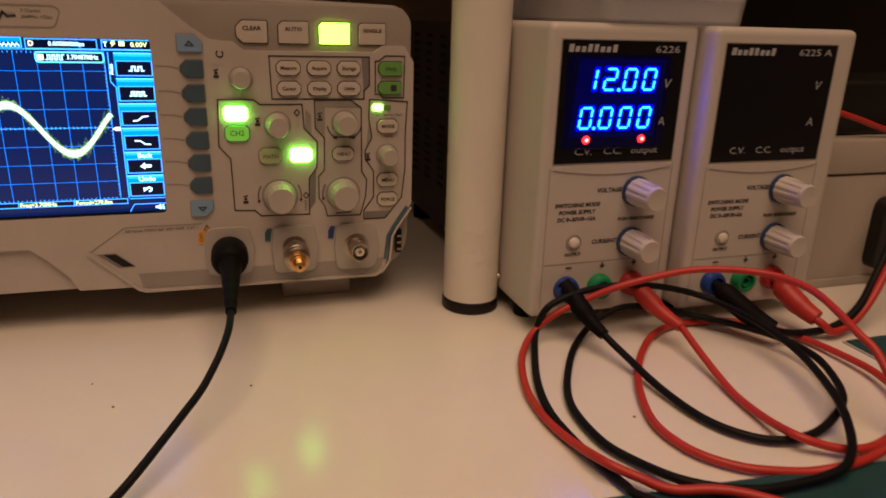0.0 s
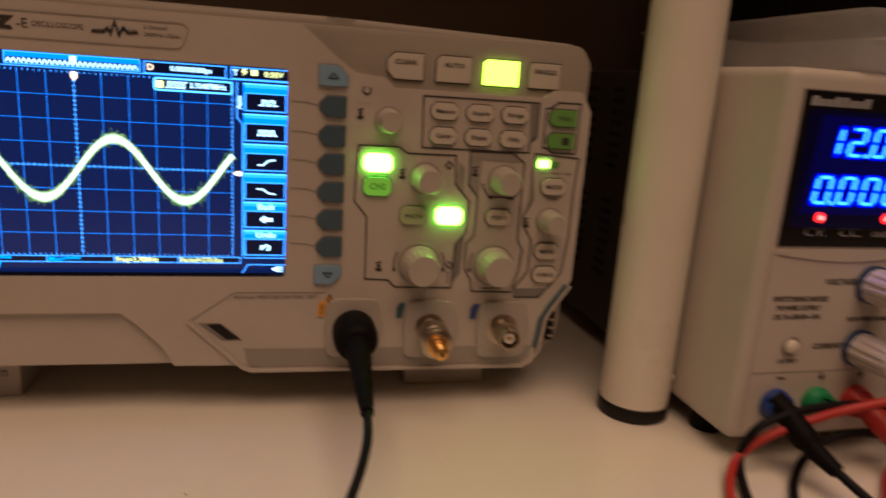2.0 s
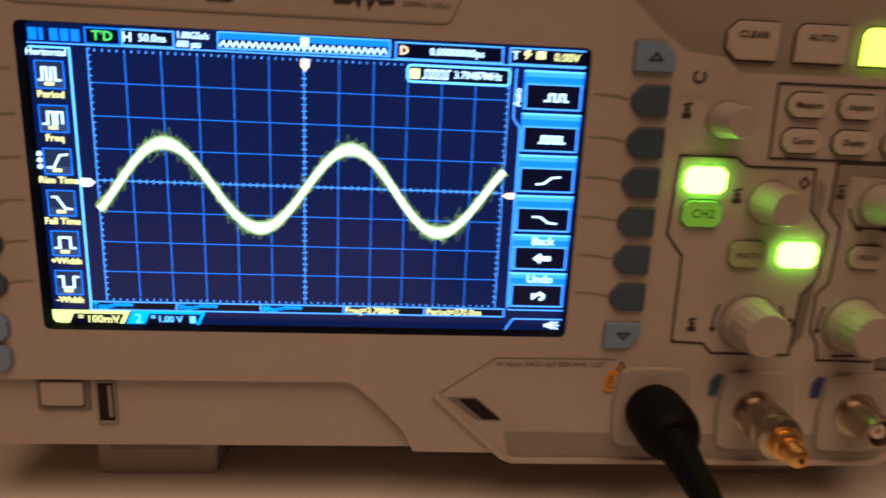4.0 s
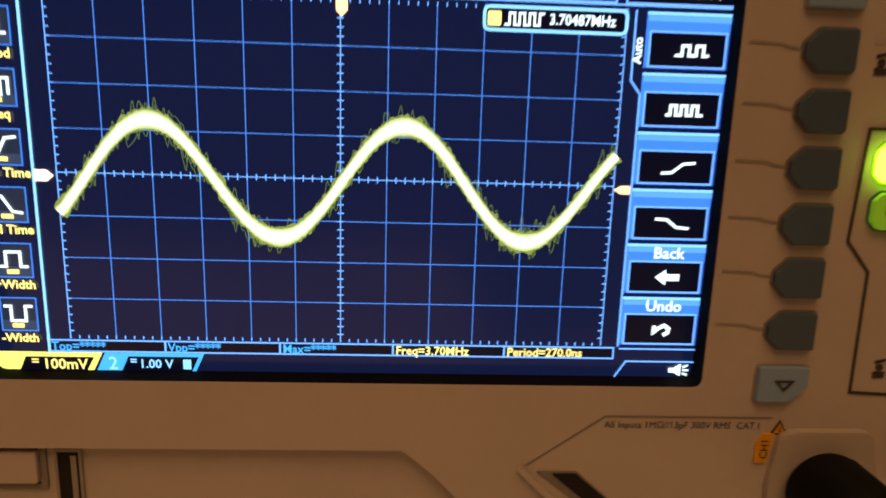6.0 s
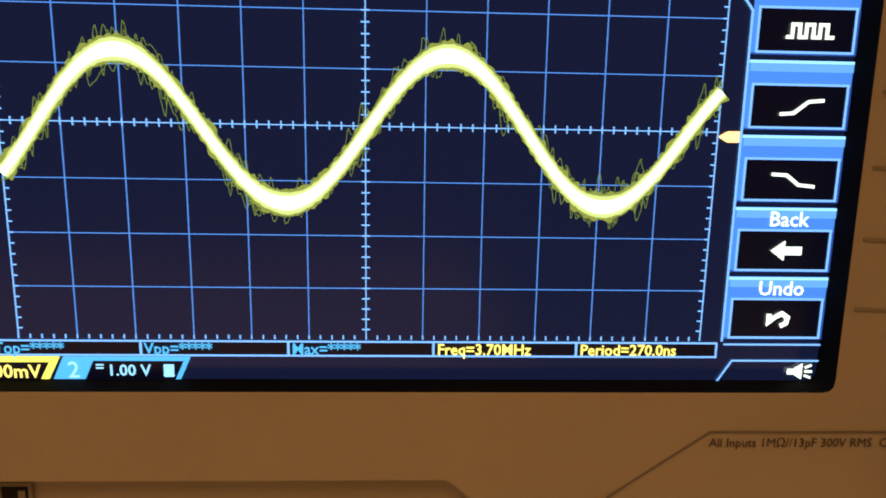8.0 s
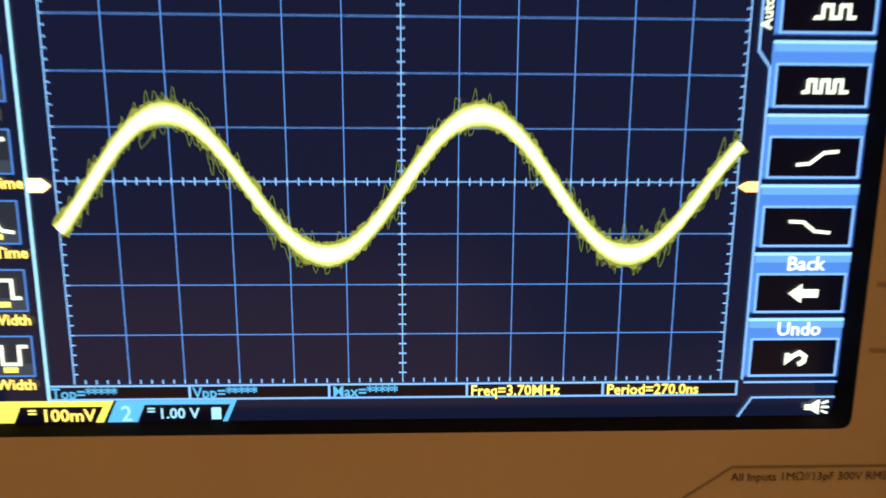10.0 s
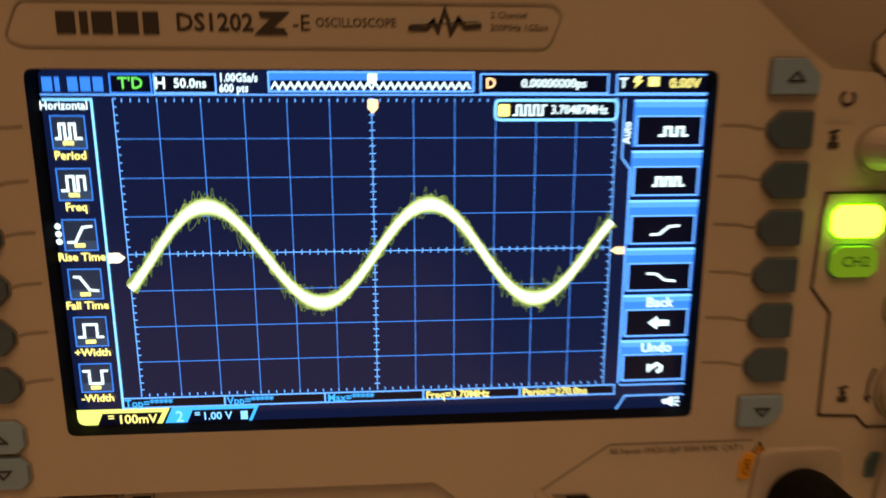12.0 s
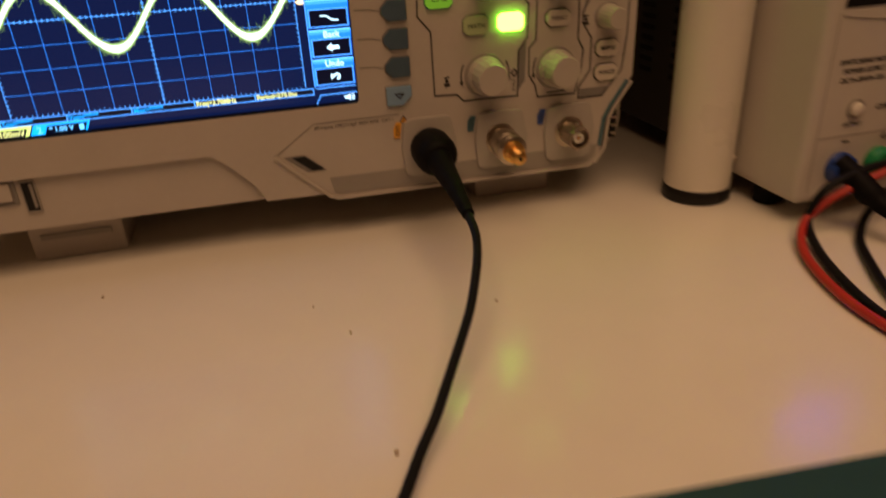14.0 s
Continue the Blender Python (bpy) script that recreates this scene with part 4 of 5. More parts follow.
part("level_mark", prism(gp([(12.36, 3.98), (12.16, 3.98), (12.00, 4.08), (12.16, 4.18), (12.36, 4.18)]), Y4, Y3), L_LCDORANGE, lcd)
part("trigger_mark", prism(gp([(5.91, 0.02), (6.15, 0.02), (6.15, 0.24), (6.03, 0.38), (5.91, 0.24)]), Y4, Y3), L_LCDORANGE, lcd)

# ---- what is plugged into the oscilloscope ----
probe = thing("probe_cable", (0, 0, 0), "black probe cable with a moulded connector, plugged into the oscilloscope", "cable")
px, pz = PORTS[0][0], PORTS[0][1]
part("connector", lathe([(0.0088, 0.0), (0.0094, 0.002), (0.0094, 0.012), (0.0089, 0.0150), (0.0074, 0.0185), (0.0055, 0.0195)], (px, YF - 0.0030, pz), segs=48, ribs=24, depth=0.0002, rib_from=1), M_BLACK, probe, smooth=True)
line = smooth_line([(px, -0.019, pz), (px, -0.030, pz - 0.0022), (0.1081, -0.050, 0.0352), (0.1077, -0.0685, 0.0322)], 8)
part("strain_relief", tube(line, [0.0068 - 0.0043 * (i / (len(line) - 1)) ** 0.8 - (0.0003 if i % 4 == 3 and i > 12 else 0) for i in range(len(line))], 20), M_BLACK, probe, smooth=True)
part("cable", tube(smooth_line([(0.1079, -0.058, 0.0340), (0.1076, -0.0690, 0.0321), (0.1066, -0.0810, 0.0303), (0.1043, -0.0905, 0.0274), (0.1007, -0.0998, 0.0234), (0.0950, -0.1120, 0.0186),
                                (0.0875, -0.1255, 0.0152), (0.0802, -0.1380, 0.0120), (0.0738, -0.1490, 0.0095), (0.0675, -0.1580, 0.0070), (0.0480, -0.1880, 0.0030), (0.0, -0.245, 0.0022),
                                (-0.08, -0.32, 0.0022), (-0.2, -0.36, 0.0022)]), 0.0016, 12), M_BLACKWIRE, probe, smooth=True)

adapter = thing("rf_adapter", (0, 0, 0), "nickel and gold coaxial adapter screwed onto an input", "adapter")
ax, az = PORTS[1][0], PORTS[1][1]
AX = (0.0, -1.0, -0.05)
part("bayonet_sleeve", lathe([(0.0066, 0.006), (0.0070, 0.007), (0.0070, 0.013), (0.0062, 0.0135), (0.0062, 0.0145), (0.0070, 0.015), (0.0070, 0.0175), (0.0055, 0.0185)], (ax, YF, az), AX, 40, ribs=20, depth=0.00025, rib_from=1), M_NICKEL, adapter, smooth=True)
part("gold_collar", lathe([(0.0050, 0.0175), (0.0050, 0.0188), (0.0041, 0.0190), (0.0041, 0.0202), (0.0046, 0.0204), (0.0046, 0.0216), (0.0036, 0.0220), (0.0036, 0.0232)], (ax, YF, az), AX, 28), M_GOLD, adapter, smooth=True)
part("gold_thread", lathe([(0.0027 + (0.0005 if i % 4 in (1, 2) else 0), 0.0230 + i * 0.0004) for i in range(13)] + [(0.0017, 0.0284)], (ax, YF, az), AX, 28), M_GOLD, adapter, smooth=True)
part("gold_tip", lathe([(0.0009, 0.0276), (0.0009, 0.0286), (0.0005, 0.0287)], (ax, YF, az), AX, 12), M_VOID, adapter)

# ---- shelf leg ----
shelf = thing("shelf", (0.2423, -0.0138, 0), "round white shelf legs with black foot rings, unseen board added above for shade", "shelf")
# board is out of view, added overhead; its overhang shades panel top and back
part("board", boxed(-0.84, 0.66, -0.085, 0.40, 0.42, 0.442, bevel=0.001), M_WHITEPAINT, shelf)
for x, y in ((0.0, 0.0), (-0.70, 0.37), (0.50, 0.37), (-0.80, 0.0)):
    leg = part("leg", lathe([(0.0158, 0.0065), (0.0158, 0.42)], (x, y, 0), (0, 0, 1), 64), M_WHITEPAINT, shelf, smooth=True)
    part("foot_ring", lathe([(0.0155, 0.0), (0.0164, 0.0008), (0.0164, 0.0062), (0.0158, 0.0070)], (x, y, 0), (0, 0, 1), 64), M_BLACKPL, leg, "black foot ring", smooth=True)
    part("screw", lathe([(0.0020, -0.001), (0.0020, 0.0008), (0.0012, 0.0014)], (x + 0.0146, y - 0.0060, 0.0190), (0.92, -0.39, 0), 16), M_NICKEL, leg, "small nickel screw", smooth=True)

# ---- laboratory power supplies ----
SEGMENTS = {"0": "abcdef", "1": "bc", "2": "abged"}


def seven(digit, x, z, w, h, lean=0.12):
    """The outlines of the lit segments of a digit."""
    s = w * 0.17
    g = s * 0.22
    def q(px_, pz_):
        return (x + px_ + (pz_ - h / 2) * lean, z + pz_)
    def hbar(zz):
        return [q(g + s * 0.5, zz), q(g + s, zz + s / 2), q(w - g - s, zz + s / 2), q(w - g - s * 0.5, zz), q(w - g - s, zz - s / 2), q(g + s, zz - s / 2)]
    def vbar(xx, z0, z1):
        return [q(xx, z0 + g), q(xx + s / 2, z0 + g + s / 2), q(xx + s / 2, z1 - g - s / 2), q(xx, z1 - g), q(xx - s / 2, z1 - g - s / 2), q(xx - s / 2, z0 + g + s / 2)]
    m = s / 2
    shapes = dict(a=hbar(h - m), g=hbar(h / 2), d=hbar(m), f=vbar(m, h / 2, h - m), e=vbar(m, m, h / 2), b=vbar(w - m, h / 2, h - m), c=vbar(w - m, m, h / 2))
    return [shapes[k] for k in SEGMENTS[digit]]


def grown(outline, by):
    """The outline pushed outwards from its middle."""
    mid = sum((Vector(p) for p in outline), Vector((0, 0))) / len(outline)
    return [tuple(Vector(p) + (Vector(p) - mid).normalized() * by + Vector((math.copysign(by * 0.5, p[0] - mid.x), math.copysign(by * 0.5, p[1] - mid.y)))) for p in outline]


def power_supply(at, model, rating, on, yaw, label, W):
    """Front at y = 0, left lower front corner at the origin."""
    ps = thing("power_supply", at, label, "power supply", "laboratory power supplies", yaw)
    Z0, Z1 = 0.0065, 0.1575
    # moulded front housing, then the steel chassis behind it
    bm = boxed(0, W, 0, 0.078, Z0, Z1, bevel=0.0045, segments=4)
    part("front_housing", bm, M_PSU, ps, smooth=True)
    chassis = part("chassis", boxed(0.0035, W - 0.0035, 0.0775, 0.265, Z0 + 0.003, Z1 - 0.002, bevel=0.001), M_DARKSTEEL, ps, "dark painted steel chassis with vent slots")
    for col in range(5):
        for row in range(8):
            for z in (0.040, 0.102):
                y = 0.098 + col * 0.032
                part("vent_slot", boxed(0.0030, 0.0040, y, y + 0.013, z + row * 0.0060, z + row * 0.0060 + 0.0026), M_VOID, chassis)
    for x in (0.012, W - 0.012):
        for y in (0.03, 0.24):
            part("rubber_foot", lathe([(0.007, -0.0035), (0.0075, -0.0025), (0.0070, Z0 + 0.001)], (x, y, 0), (0, 0, 1), 20), M_BLACK, ps, smooth=True)
    # display window
    win = part("display_window", prism(rounded(rect(0.0067, 0.0755, 0.0900, 0.1494), 0.0006), -0.0004, 0.002), M_GLASSBLACK, ps, "black glossy display window")
    part("window_rim", ribbon(rect(0.0063, 0.0759, 0.0896, 0.1498), 0.0005, -0.0003, closed=True), M_CASE_DIM, win)
    for i, w in enumerate((0.0030, 0.0026, 0.0026, 0.0026, 0.0024, 0.0026, 0.0024, 0.0026)):
        x = 0.0098 + i * 0.0034
        hh = 0.0036 if i in (0, 3, 4, 7) else 0.0026
        part("mark_bar", prism([(x, 0.1440), (x + w * 0.85, 0.1440), (x + w * 0.85 + 0.0004, 0.1440 + hh), (x + 0.0004, 0.1440 + hh)], -0.0007, -0.0004), M_INK_GREY, win, "grey bar in place of the maker's mark")
    writing("model_number", model, 0.0722, 0.1456, 0.0033, -0.0007, M_INK_GREY, win, "RIGHT", wide=1.55)
    writing("volt_sign", "V", 0.0665, 0.1289, 0.0046, -0.0007, M_INK_GREY, win, shear=0.2)
    writing("ampere_sign", "A", 0.0660, 0.1101, 0.0044, -0.0007, M_INK_GREY, win, shear=0.1)
    for word, x in (("C.V.", 0.0225), ("C.C.", 0.0392), ("output", 0.0579)):
        writing("word", word, x, 0.0957, 0.0034, -0.0007, M_INK_GREY, win, wide=1.2)
    if on:
        # filter and field emit faintly in place of the digits' spilled light
        glow = part("display_filter", prism(rounded(rect(0.0100, 0.0675, 0.0975, 0.1428), 0.002), -0.00052, -0.0003), L_SEGEDGE, win, "display filter with the digits' blue glow painted in")
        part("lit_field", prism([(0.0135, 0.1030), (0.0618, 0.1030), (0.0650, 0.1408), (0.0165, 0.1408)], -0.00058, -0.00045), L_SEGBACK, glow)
        for text, z, x0 in (("1200", 0.1256, 0.0192), ("0000", 0.1069, 0.0184)):
            for i, d in enumerate(text):
                x = x0 + i * 0.0111
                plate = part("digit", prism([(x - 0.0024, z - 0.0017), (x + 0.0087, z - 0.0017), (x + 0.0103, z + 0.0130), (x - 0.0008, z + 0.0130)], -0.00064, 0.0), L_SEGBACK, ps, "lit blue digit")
                for j, shape in enumerate(seven(d, x, z, 0.0073, 0.0112)):
                    # enlarged emissive outline paints a halo round each segment
                    part("painted_halo", prism(grown(shape, 0.0011), -0.00067 - 0.000004 * j, -0.00064), L_SEGHALO, plate)
                    part("segment", prism(shape, -0.0010, -0.0007), L_SEG, plate)
                if i == (1 if text[0] == "1" else 0):
                    part("decimal_point", lathe([(0.0009, 0), (0.0009, 0.0003)], (x + 0.0086, -0.0008, z + 0.0006), segs=12), L_SEG, plate)
        part("inner_frame", ribbon([(0.0170, 0.0972), (0.0640, 0.0972), (0.0640, 0.1400)], 0.0004, -0.0012, 0.0009), M_BLACKPL, win)
        for x in (0.0234, 0.0553):
            led = part("indicator", lathe([(0.0022, 0), (0.0020, 0.0006), (0.0011, 0.0011)], (x, -0.0003, 0.1017), segs=20), L_LEDRED, win, "lit red indicator", smooth=True)
            part("heart", lathe([(0.0011, 0.0009), (0.0009, 0.0013)], (x, -0.0003, 0.1017), segs=16), L_LEDHOT, led)
    # shallow scoop under the window and the control field
    scoop = [(0.0067 + 0.0688 * i / 16, 0.0888) for i in range(17)] + [(0.0755 - 0.0688 * i / 16, 0.0868 - 0.0030 * math.sin(math.pi * i / 16)) for i in range(17)]
    part("scoop", prism(scoop, -0.0006, 0.001, 0.0003), M_PSU, ps)
    part("field_line", ribbon([(0.0060, 0.0364), (0.0770, 0.0364)], 0.0004, -0.0002), M_CASE_DIM, ps)
    part("field_line", ribbon([(0.0052, 0.0880), (0.0052, 0.0120)], 0.0003, -0.0002), M_CASE_DIM, ps)
    part("field_line", ribbon([(0.0768, 0.0880), (0.0768, 0.0120)], 0.0003, -0.0002), M_CASE_DIM, ps)
    for z, word in ((0.0740, "VOLTAGE"), (0.0462, "CURRENT")):
        k = part("knob", lathe([(0.0074, 0.0015), (0.0073, 0.0045), (0.0069, 0.0100), (0.0065, 0.0165), (0.0063, 0.0185), (0.0056, 0.0200), (0.0020, 0.0196)], (0.0560, 0, z), segs=96, ribs=12, depth=0.0006, rib_from=1, rib_to=3), M_PSU, ps, "fluted white knob", smooth=True)
        part("knob_ring", lathe([(0.0081, 0), (0.0081, 0.0020), (0.0073, 0.0024)], (0.0560, 0, z), segs=48), M_RING, k, "dark blue ring", smooth=True)
        part("pointer", boxed(0.0556, 0.0564, -0.0180, -0.0050, z + 0.0060, z + 0.0068), M_CASE_DIM, k)
        writing("word", word, 0.0476, z + 0.0012, 0.0023, -0.0002, M_INK, ps, "RIGHT", shear=0.12, wide=1.02, bold=0.00012)
    for i, word in enumerate(("SWITCHING MODE", "POWER SUPPLY", rating)):
        writing("word", word, 0.0224, 0.0680 - i * 0.0038, 0.0021, -0.0002, M_INK, ps, shear=0.12, bold=0.00012)
    writing("word", "PUSH FINE/COARSE", 0.0582, 0.0590, 0.0018, -0.0002, M_INK, ps, shear=0.12, bold=0.0001)
    b = part("output_button", lathe([(0.0030, 0), (0.0028, 0.0018), (0.0020, 0.0024)], (0.0220, 0, 0.0480), segs=28), M_WHITEPAINT, ps, "small round white push button", smooth=True)
    part("button_ring", lathe([(0.0044, 0), (0.0043, 0.0007), (0.0032, 0.0008)], (0.0220, 0, 0.0480), segs=32), M_CASE_DIM, b, smooth=True)
    writing("word", "OUTPUT", 0.0220, 0.0412, 0.0017, -0.0002, M_INK, ps, bold=0.0001)
    for x, mat, name in ((0.0195, M_BLUEPOST, "blue terminal"), (0.0396, M_GREENPOST, "green terminal"), (0.0596, M_REDPOST, "red terminal")):
        p = part("terminal", lathe([(0.0070, 0), (0.0070, 0.0022), (0.0064, 0.0030), (0.0062, 0.0050), (0.0054, 0.0056), (0.0042, 0.0056), (0.0040, 0.001)], (x, 0, 0.0222), segs=32), mat, ps, name, smooth=True)
        part("contact_ring", lathe([(0.0030, 0.001), (0.0030, 0.0046), (0.0022, 0.0047), (0.0021, 0.001)], (x, 0, 0.0222), segs=20), mat, p)
    part("minus_sign", boxed(0.0188, 0.0222, -0.0004, 0, 0.0335, 0.0342), M_INK, ps)
    bm = boxed(0.0402, 0.0409, -0.0004, 0, 0.0335, 0.0355)
    prism([(0.0390, 0.0340), (0.0422, 0.0340), (0.0406, 0.0324)], -0.0004, 0, bm=bm)
    part("earth_sign", bm, M_INK, ps)
    bm = boxed(0.0588, 0.0618, -0.0004, 0, 0.0337, 0.0344)
    box(bm, 0.05995, 0.06065, -0.0004, 0, 0.0325, 0.0337)
    box(bm, 0.05995, 0.06065, -0.0004, 0, 0.0344, 0.0356)
    part("plus_sign", bm, M_INK, ps)
    return ps


P1, P2 = (0.2588, -0.0628, 0.0035), (0.3440, -0.0715, 0.0035)
power_supply(P1, "6226", "DC 0~30V/0~10A", True, 1.2, "white laboratory power supply, switched on, blue digits reading 12.00", 0.0838)
power_supply(P2, "6225 A", "DC 0~30V/0~5A", False, 0.0, "white laboratory power supply, switched off, dark display", 0.0885)

# ---- leads ----
BLACK_LEAD = [(283, -80, 17), (286, -93, 12), (290, -110, 7), (292, -135, 4), (296, -159, 3), (304, -174, 3), (316, -182, 3), (332, -183, 4), (347, -178, 6), (361, -169, 8),
              (373, -152, 8), (381, -132, 8), (379, -111, 8), (367, -91, 8), (351, -74, 8), (325, -73, 15), (306, -73, 16), (291, -73, 9), (274, -86, 3)]
BLACK_COIL = [(257, -112, 3), (248, -131, 3), (245, -147, 3), (246, -166, 3), (252, -180, 3), (259, -195, 5), (269, -204, 6), (282, -209, 6), (298, -210, 6), (312, -210, 7),
              (322, -208, 8), (332, -201, 9), (341, -191, 10), (348, -180, 12), (356, -164, 13), (365, -140, 14), (367, -118, 16), (364, -97, 18)]
BLACK_RETURN = [(356, -79, 20), (336, -73, 25), (313, -73, 29), (292, -73, 29), (275, -73, 26), (263, -73, 20), (258, -73, 8), (250, -90, 3), (240, -116, 3), (235, -139, 3),
                (235, -159, 3), (237, -176, 3), (240, -191, 3), (242, -200, 4), (262, -228, 8), (300, -262, 6)]
RED_LEAD = [(327, -86, 17), (329, -96, 13), (328, -110, 9), (326, -128, 5), (323, -147, 3), (321, -167, 4), (320, -185, 7), (329, -192, 5), (339, -196, 4), (351, -196, 4),
            (368, -191, 5), (384, -181, 6), (394, -168, 6), (402, -148, 5), (403, -128, 4), (401, -109, 3), (392, -90, 3), (376, -77, 3), (350, -73, 3)]
RED_COIL = [(328, -79, 3), (309, -95, 3), (291, -118, 3), (280, -139, 3), (274, -158, 3), (275, -173, 3), (280, -184, 3), (289, -193, 3), (299, -198, 3), (312, -202, 3),
            (324, -205, 5), (340, -203, 5), (356, -200, 8), (369, -194, 12), (370, -188, 18), (367, -183, 25), (369, -172, 32)]
RED_RETURN = [(368, -163, 36), (370, -149, 40), (372, -133, 43), (370, -118, 44), (362, -106, 44), (347, -98, 44), (333, -91, 42), (317, -86, 38), (300, -82, 33), (285, -76, 25),
              (269, -73, 17), (257, -73, 8), (246, -85, 4), (238, -102, 3), (232, -124, 3), (231, -144, 3), (233, -162, 4), (236, -183, 8), (245, -192, 6), (253, -201, 6),
              (275, -212, 8), (318, -250, 6)]


def mm(points):
    return [Vector(p) / 1000 for p in points]


def plug(parent, a, b, mat, r=0.0051, blunt=False):
    """A moulded banana plug from the terminal at a to the cable at b."""
    a, b = Vector(a), Vector(b)
    n = 14
    line = [a.lerp(b, i / n) + Vector((0, 0, -0.0016 * math.sin(math.pi * i / n))) for i in range(n + 1)]
    if blunt:
        rad = [r * (0.45 if i == 0 else 0.80 if i == 1 else 1.0 if i < 9 else 0.92 - 0.03 * (i - 9)) for i in range(n + 1)]
    else:
        rad = [r * (0.92 if i < 2 else 1.0 if i < 7 else 0.80 if i == 7 else 0.78 - 0.035 * (i - 8)) for i in range(n + 1)]
    p = part("plug", tube(line, rad, 20), mat, parent, smooth=True)
    d = (b - a).normalized()
    part("sleeve", tube([a - d * 0.007, a + d * 0.001], 0.0020 if blunt else r * 0.85, 16), mat, p, smooth=True)


lead = thing("test_lead", (0, 0, 0), "coiled red silicone test lead plugged into the supply", "test lead", "test leads")
part("cable", tube(smooth_line(mm(RED_LEAD + RED_COIL + RED_RETURN)), 0.0018, 14), M_RED, lead, smooth=True)
plug(lead, (0.3180, -0.0690, 0.0257), (0.329, -0.096, 0.013), M_RED)
lead = thing("test_lead", (0, 0, 0), "coiled black silicone test lead plugged into the supply", "test lead", "test leads")
part("cable", tube(smooth_line(mm(BLACK_LEAD + BLACK_COIL + BLACK_RETURN)), 0.0018, 14), M_BLACKWIRE, lead, smooth=True)
plug(lead, (0.2784, -0.0700, 0.0257), (0.286, -0.093, 0.012), M_BLACK)
lead = thing("test_lead", (0, 0, 0), "black test lead with a thick plug in the unlit supply", "test lead", "test leads")
part("cable", tube(smooth_line(mm([(374, -100, 13), (382, -106, 9), (403, -104, 5), (423, -104, 7), (440, -101, 15), (458, -92, 28), (480, -80, 50), (500, -66, 64), (520, -62, 66)])), 0.0022, 14), M_BLACKWIRE, lead, smooth=True)
plug(lead, (0.3633, -0.0772, 0.0257), (0.3800, -0.1050, 0.0100), M_BLACK, 0.0060, True)
lead = thing("test_lead", (0, 0, 0), "red test lead with a thick plug in the unlit supply", "test lead", "test leads")
part("cable", tube(smooth_line(mm([(406, -96, 15), (412, -105, 10), (419, -107, 5), (435, -104, 8), (449, -100, 18), (463, -94, 32), (490, -80, 56), (505, -70, 68), (520, -66, 72)])), 0.0022, 14), M_RED, lead, smooth=True)
plug(lead, (0.4017, -0.0795, 0.0257), (0.4105, -0.1025, 0.0120), M_RED, 0.0060, True)

# ---- clear tray on top of the supplies ----
tray_box = thing("storage_tray", (0.3270, 0.020, 0.1611), "shallow clear plastic tray lying on the power supplies", "tray")
bm = bmesh.new()
rings = []
for hw, hd, z in ((0.0390, 0.0820, 0.0), (0.0396, 0.0826, 0.0006), (0.0410, 0.0840, 0.0200), (0.0440, 0.0870, 0.0206), (0.0442, 0.0872, 0.0222), (0.0402, 0.0832, 0.0218), (0.0385, 0.0815, 0.0018)):
    rings.append([bm.verts.new((x, y, z)) for x, y in rounded([(-hw, -hd), (hw, -hd), (hw, hd), (-hw, hd)], 0.006)])
for a, b in zip(rings, rings[1:]):
    for i in range(len(a)):
        bm.faces.new((a[i - 1], a[i], b[i], b[i - 1]))
bm.faces.new(rings[0])
bm.faces.new(rings[-1])
part("body", bm, M_CLEAR, tray_box, smooth=True)
part("stacking_rib", ribbon([(-0.036, 0.0120), (0.036, 0.0120)], 0.0008, -0.0842, 0.0008), M_CLEAR, tray_box)

# ---- beige case with a lid, to the side ----
case = thing("equipment_case", (0.560, -0.040, 0), "beige plastic case with a lid seam and a black plate", "case")
part("lower_shell", boxed(-0.112, 0.112, 0.0, 0.160, 0.0, 0.0745, bevel=0.002), M_BEIGE, case, smooth=True)
part("lid", boxed(-0.113, 0.113, -0.001, 0.161, 0.0755, 0.0970, bevel=0.0025), M_BEIGE, case, smooth=True)
part("base_rim", boxed(-0.1125, 0.1125, -0.0012, 0.010, 0.0, 0.006, bevel=0.001), M_BEIGE, case)
plate = part("socket_plate", prism(rounded(rect(-0.053, -0.008, 0.0120, 0.0600), 0.009, 5), -0.0090, 0.001, 0.002), M_BLACKPL, case, "black socket plate with two screws", smooth=True)
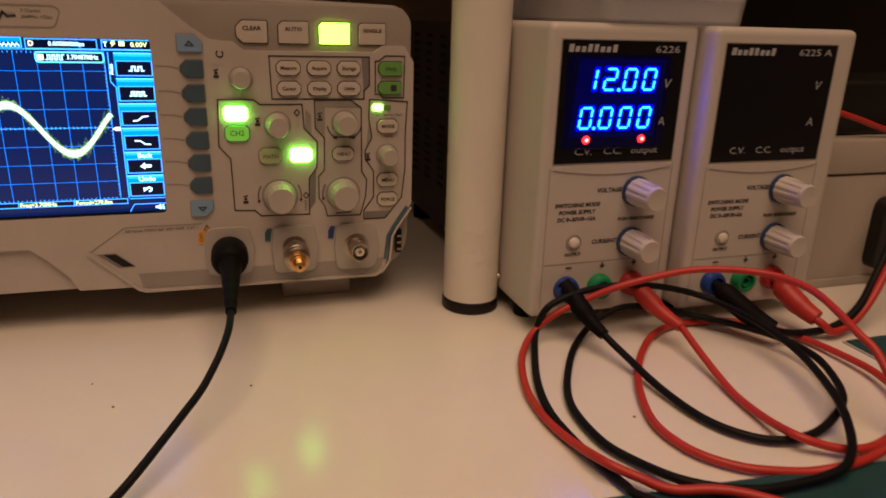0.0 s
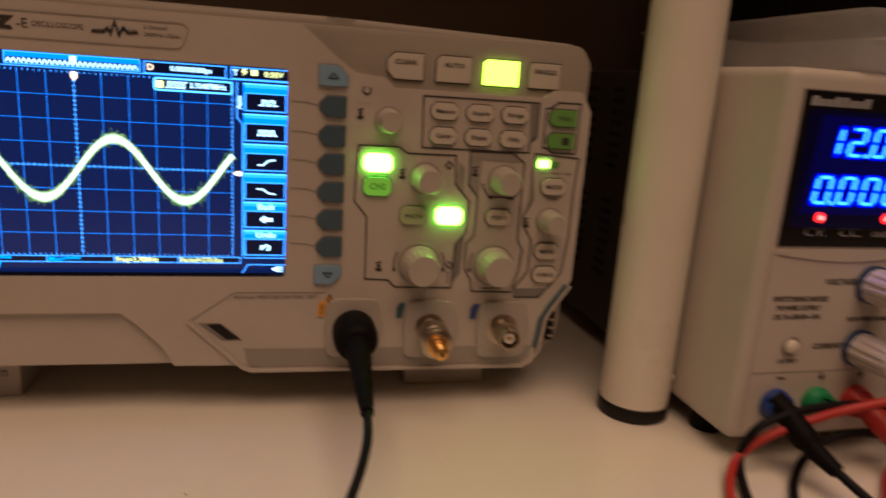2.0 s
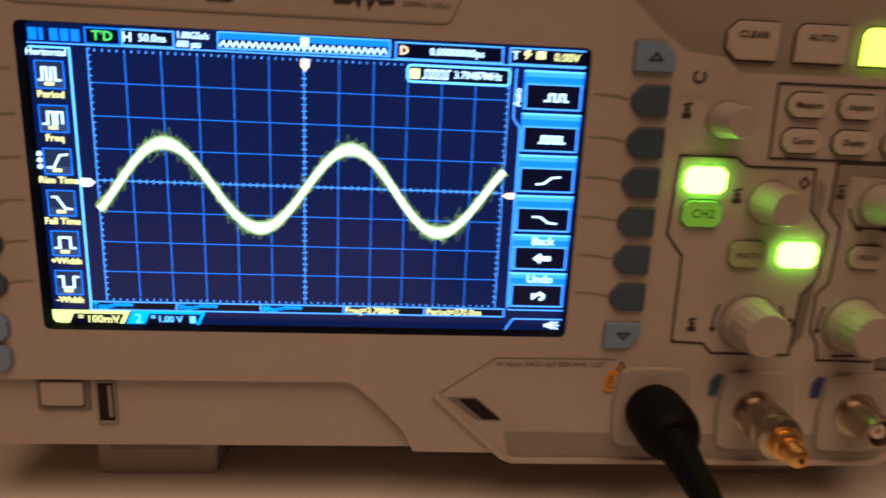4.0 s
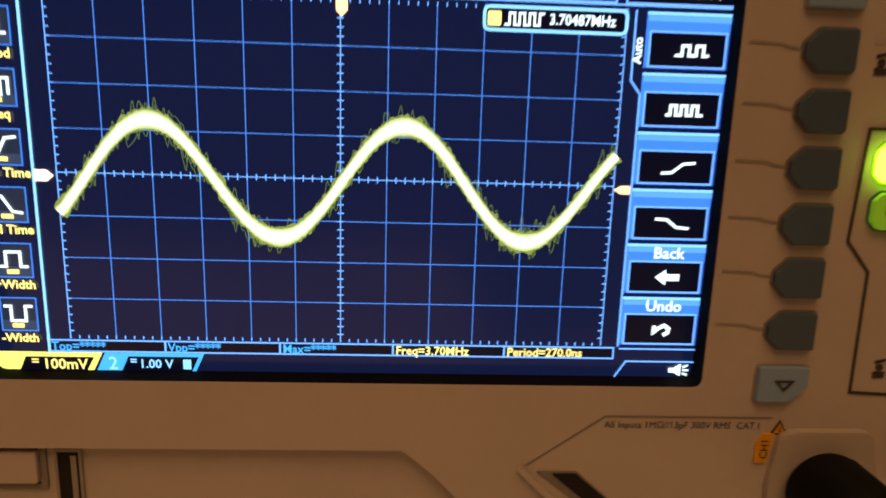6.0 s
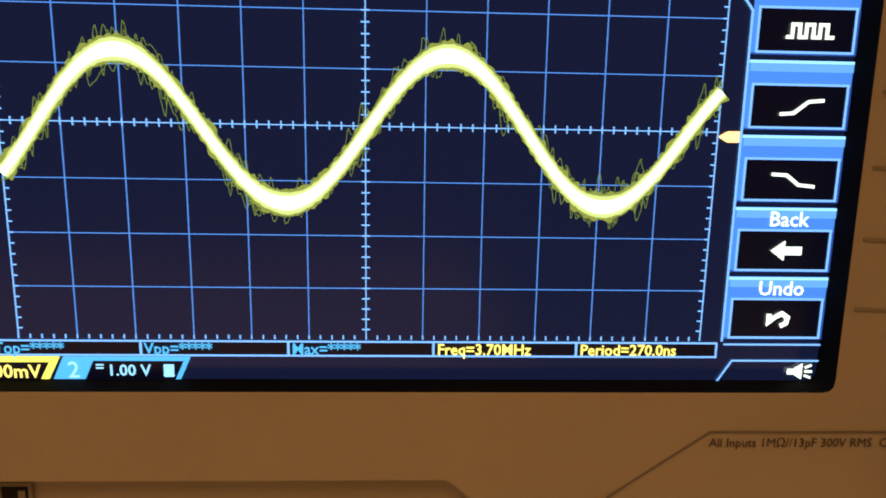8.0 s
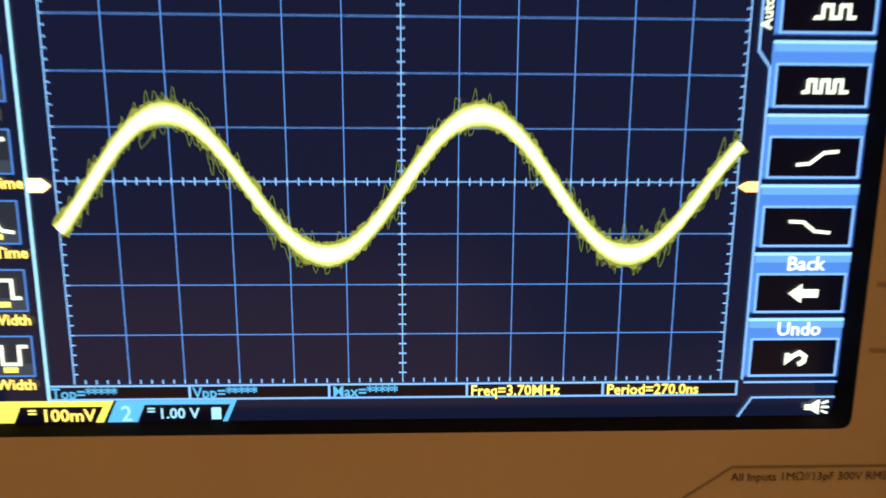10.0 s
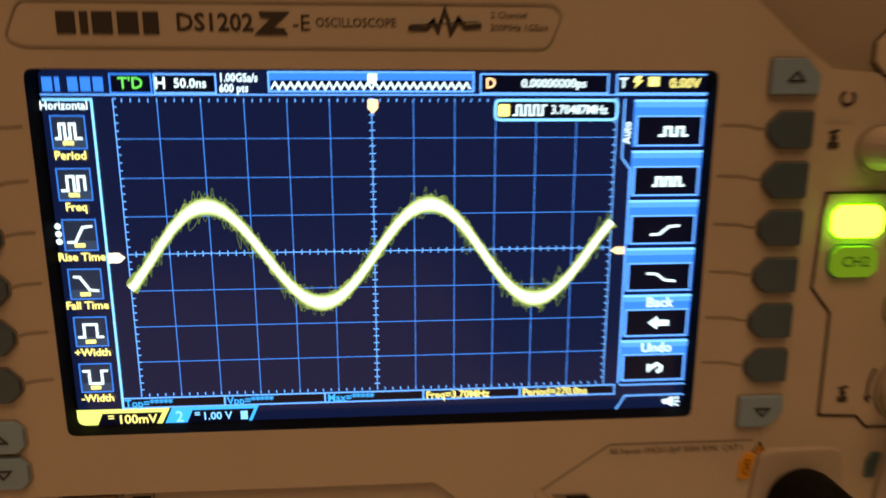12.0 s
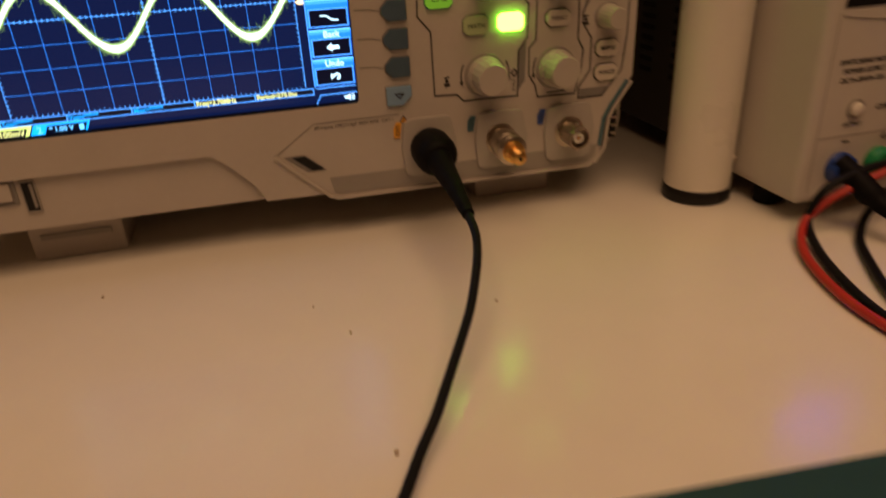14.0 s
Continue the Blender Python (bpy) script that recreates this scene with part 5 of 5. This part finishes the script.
for z in (0.0205, 0.0475):
    s = part("screw", lathe([(0.0034, 0), (0.0034, 0.0006), (0.0026, 0.0012)], (-0.0435, -0.0088, z), segs=20), M_NICKEL, plate, smooth=True)
    part("screw_slot", boxed(-0.0455, -0.0415, -0.0102, -0.0099, z - 0.0004, z + 0.0004), M_VOID, s)

rig = thing("black_instrument", (0.58, 0.17, 0.0), "black boxy instrument standing in shadow behind the case", "instrument")
part("housing", boxed(-0.15, 0.22, 0.0, 0.20, 0.004, 0.300, bevel=0.006), M_BLACKPL, rig, smooth=True)
for x in (-0.13, 0.20):
    for y in (0.02, 0.18):
        part("rubber_foot", lathe([(0.010, 0.0), (0.009, 0.006)], (x, y, 0), (0, 0, 1), 20), M_BLACK, rig)
pack = thing("power_adapter", (0.545, 0.003, 0.0970), "flat black power adapter lying on the beige case", "adapter")
part("body", boxed(-0.090, 0.09, -0.028, 0.050, 0.0, 0.034, bevel=0.004, segments=3), M_BLACKPL, pack, smooth=True)
part("seam", boxed(-0.0903, 0.0903, -0.0283, 0.0503, 0.0165, 0.0172), M_VOID, pack)
stray = thing("red_wire", (0, 0, 0), "red wire arching over the black adapter on the case", "wire")
part("cable", tube(smooth_line(mm([(436, 10, 112), (447, -18, 116), (462, -30, 115), (485, -34, 109), (515, -35, 101), (560, -35, 99.1), (610, -34, 99), (645, -22, 99)])), 0.0019, 12), M_RED, stray, smooth=True)

# ---- cutting mats in front ----
mat1 = thing("cutting_mat", (0, 0, 0), "dark teal cutting mat lying on the desk in front", "mat")
bm = bmesh.new()
lo = [(0.060, -0.183), (0.470, -0.213), (0.455, -0.415), (0.045, -0.400)]
vs = [bm.verts.new((x, y, 0.0002)) for x, y in lo]
top = bmesh.ops.extrude_face_region(bm, geom=[bm.faces.new(vs)])
for v in [g for g in top["geom"] if isinstance(g, bmesh.types.BMVert)]:
    v.co.z = 0.0030
part("sheet", bm, M_MAT, mat1)
mat2 = thing("circuit_board", (0.424, -0.112, 0), "small dark teal board with a pale rim on the desk", "board")
part("board", prism(rounded([(0.0, 0.0), (0.075, 0.0), (0.075, 0.002), (0.0, 0.002)], 0.0005), -0.055, 0.0), M_MAT, mat2)
part("rim", boxed(-0.0012, 0.0762, -0.0562, 0.0012, 0.0, 0.0010), M_MATLINE, mat2)
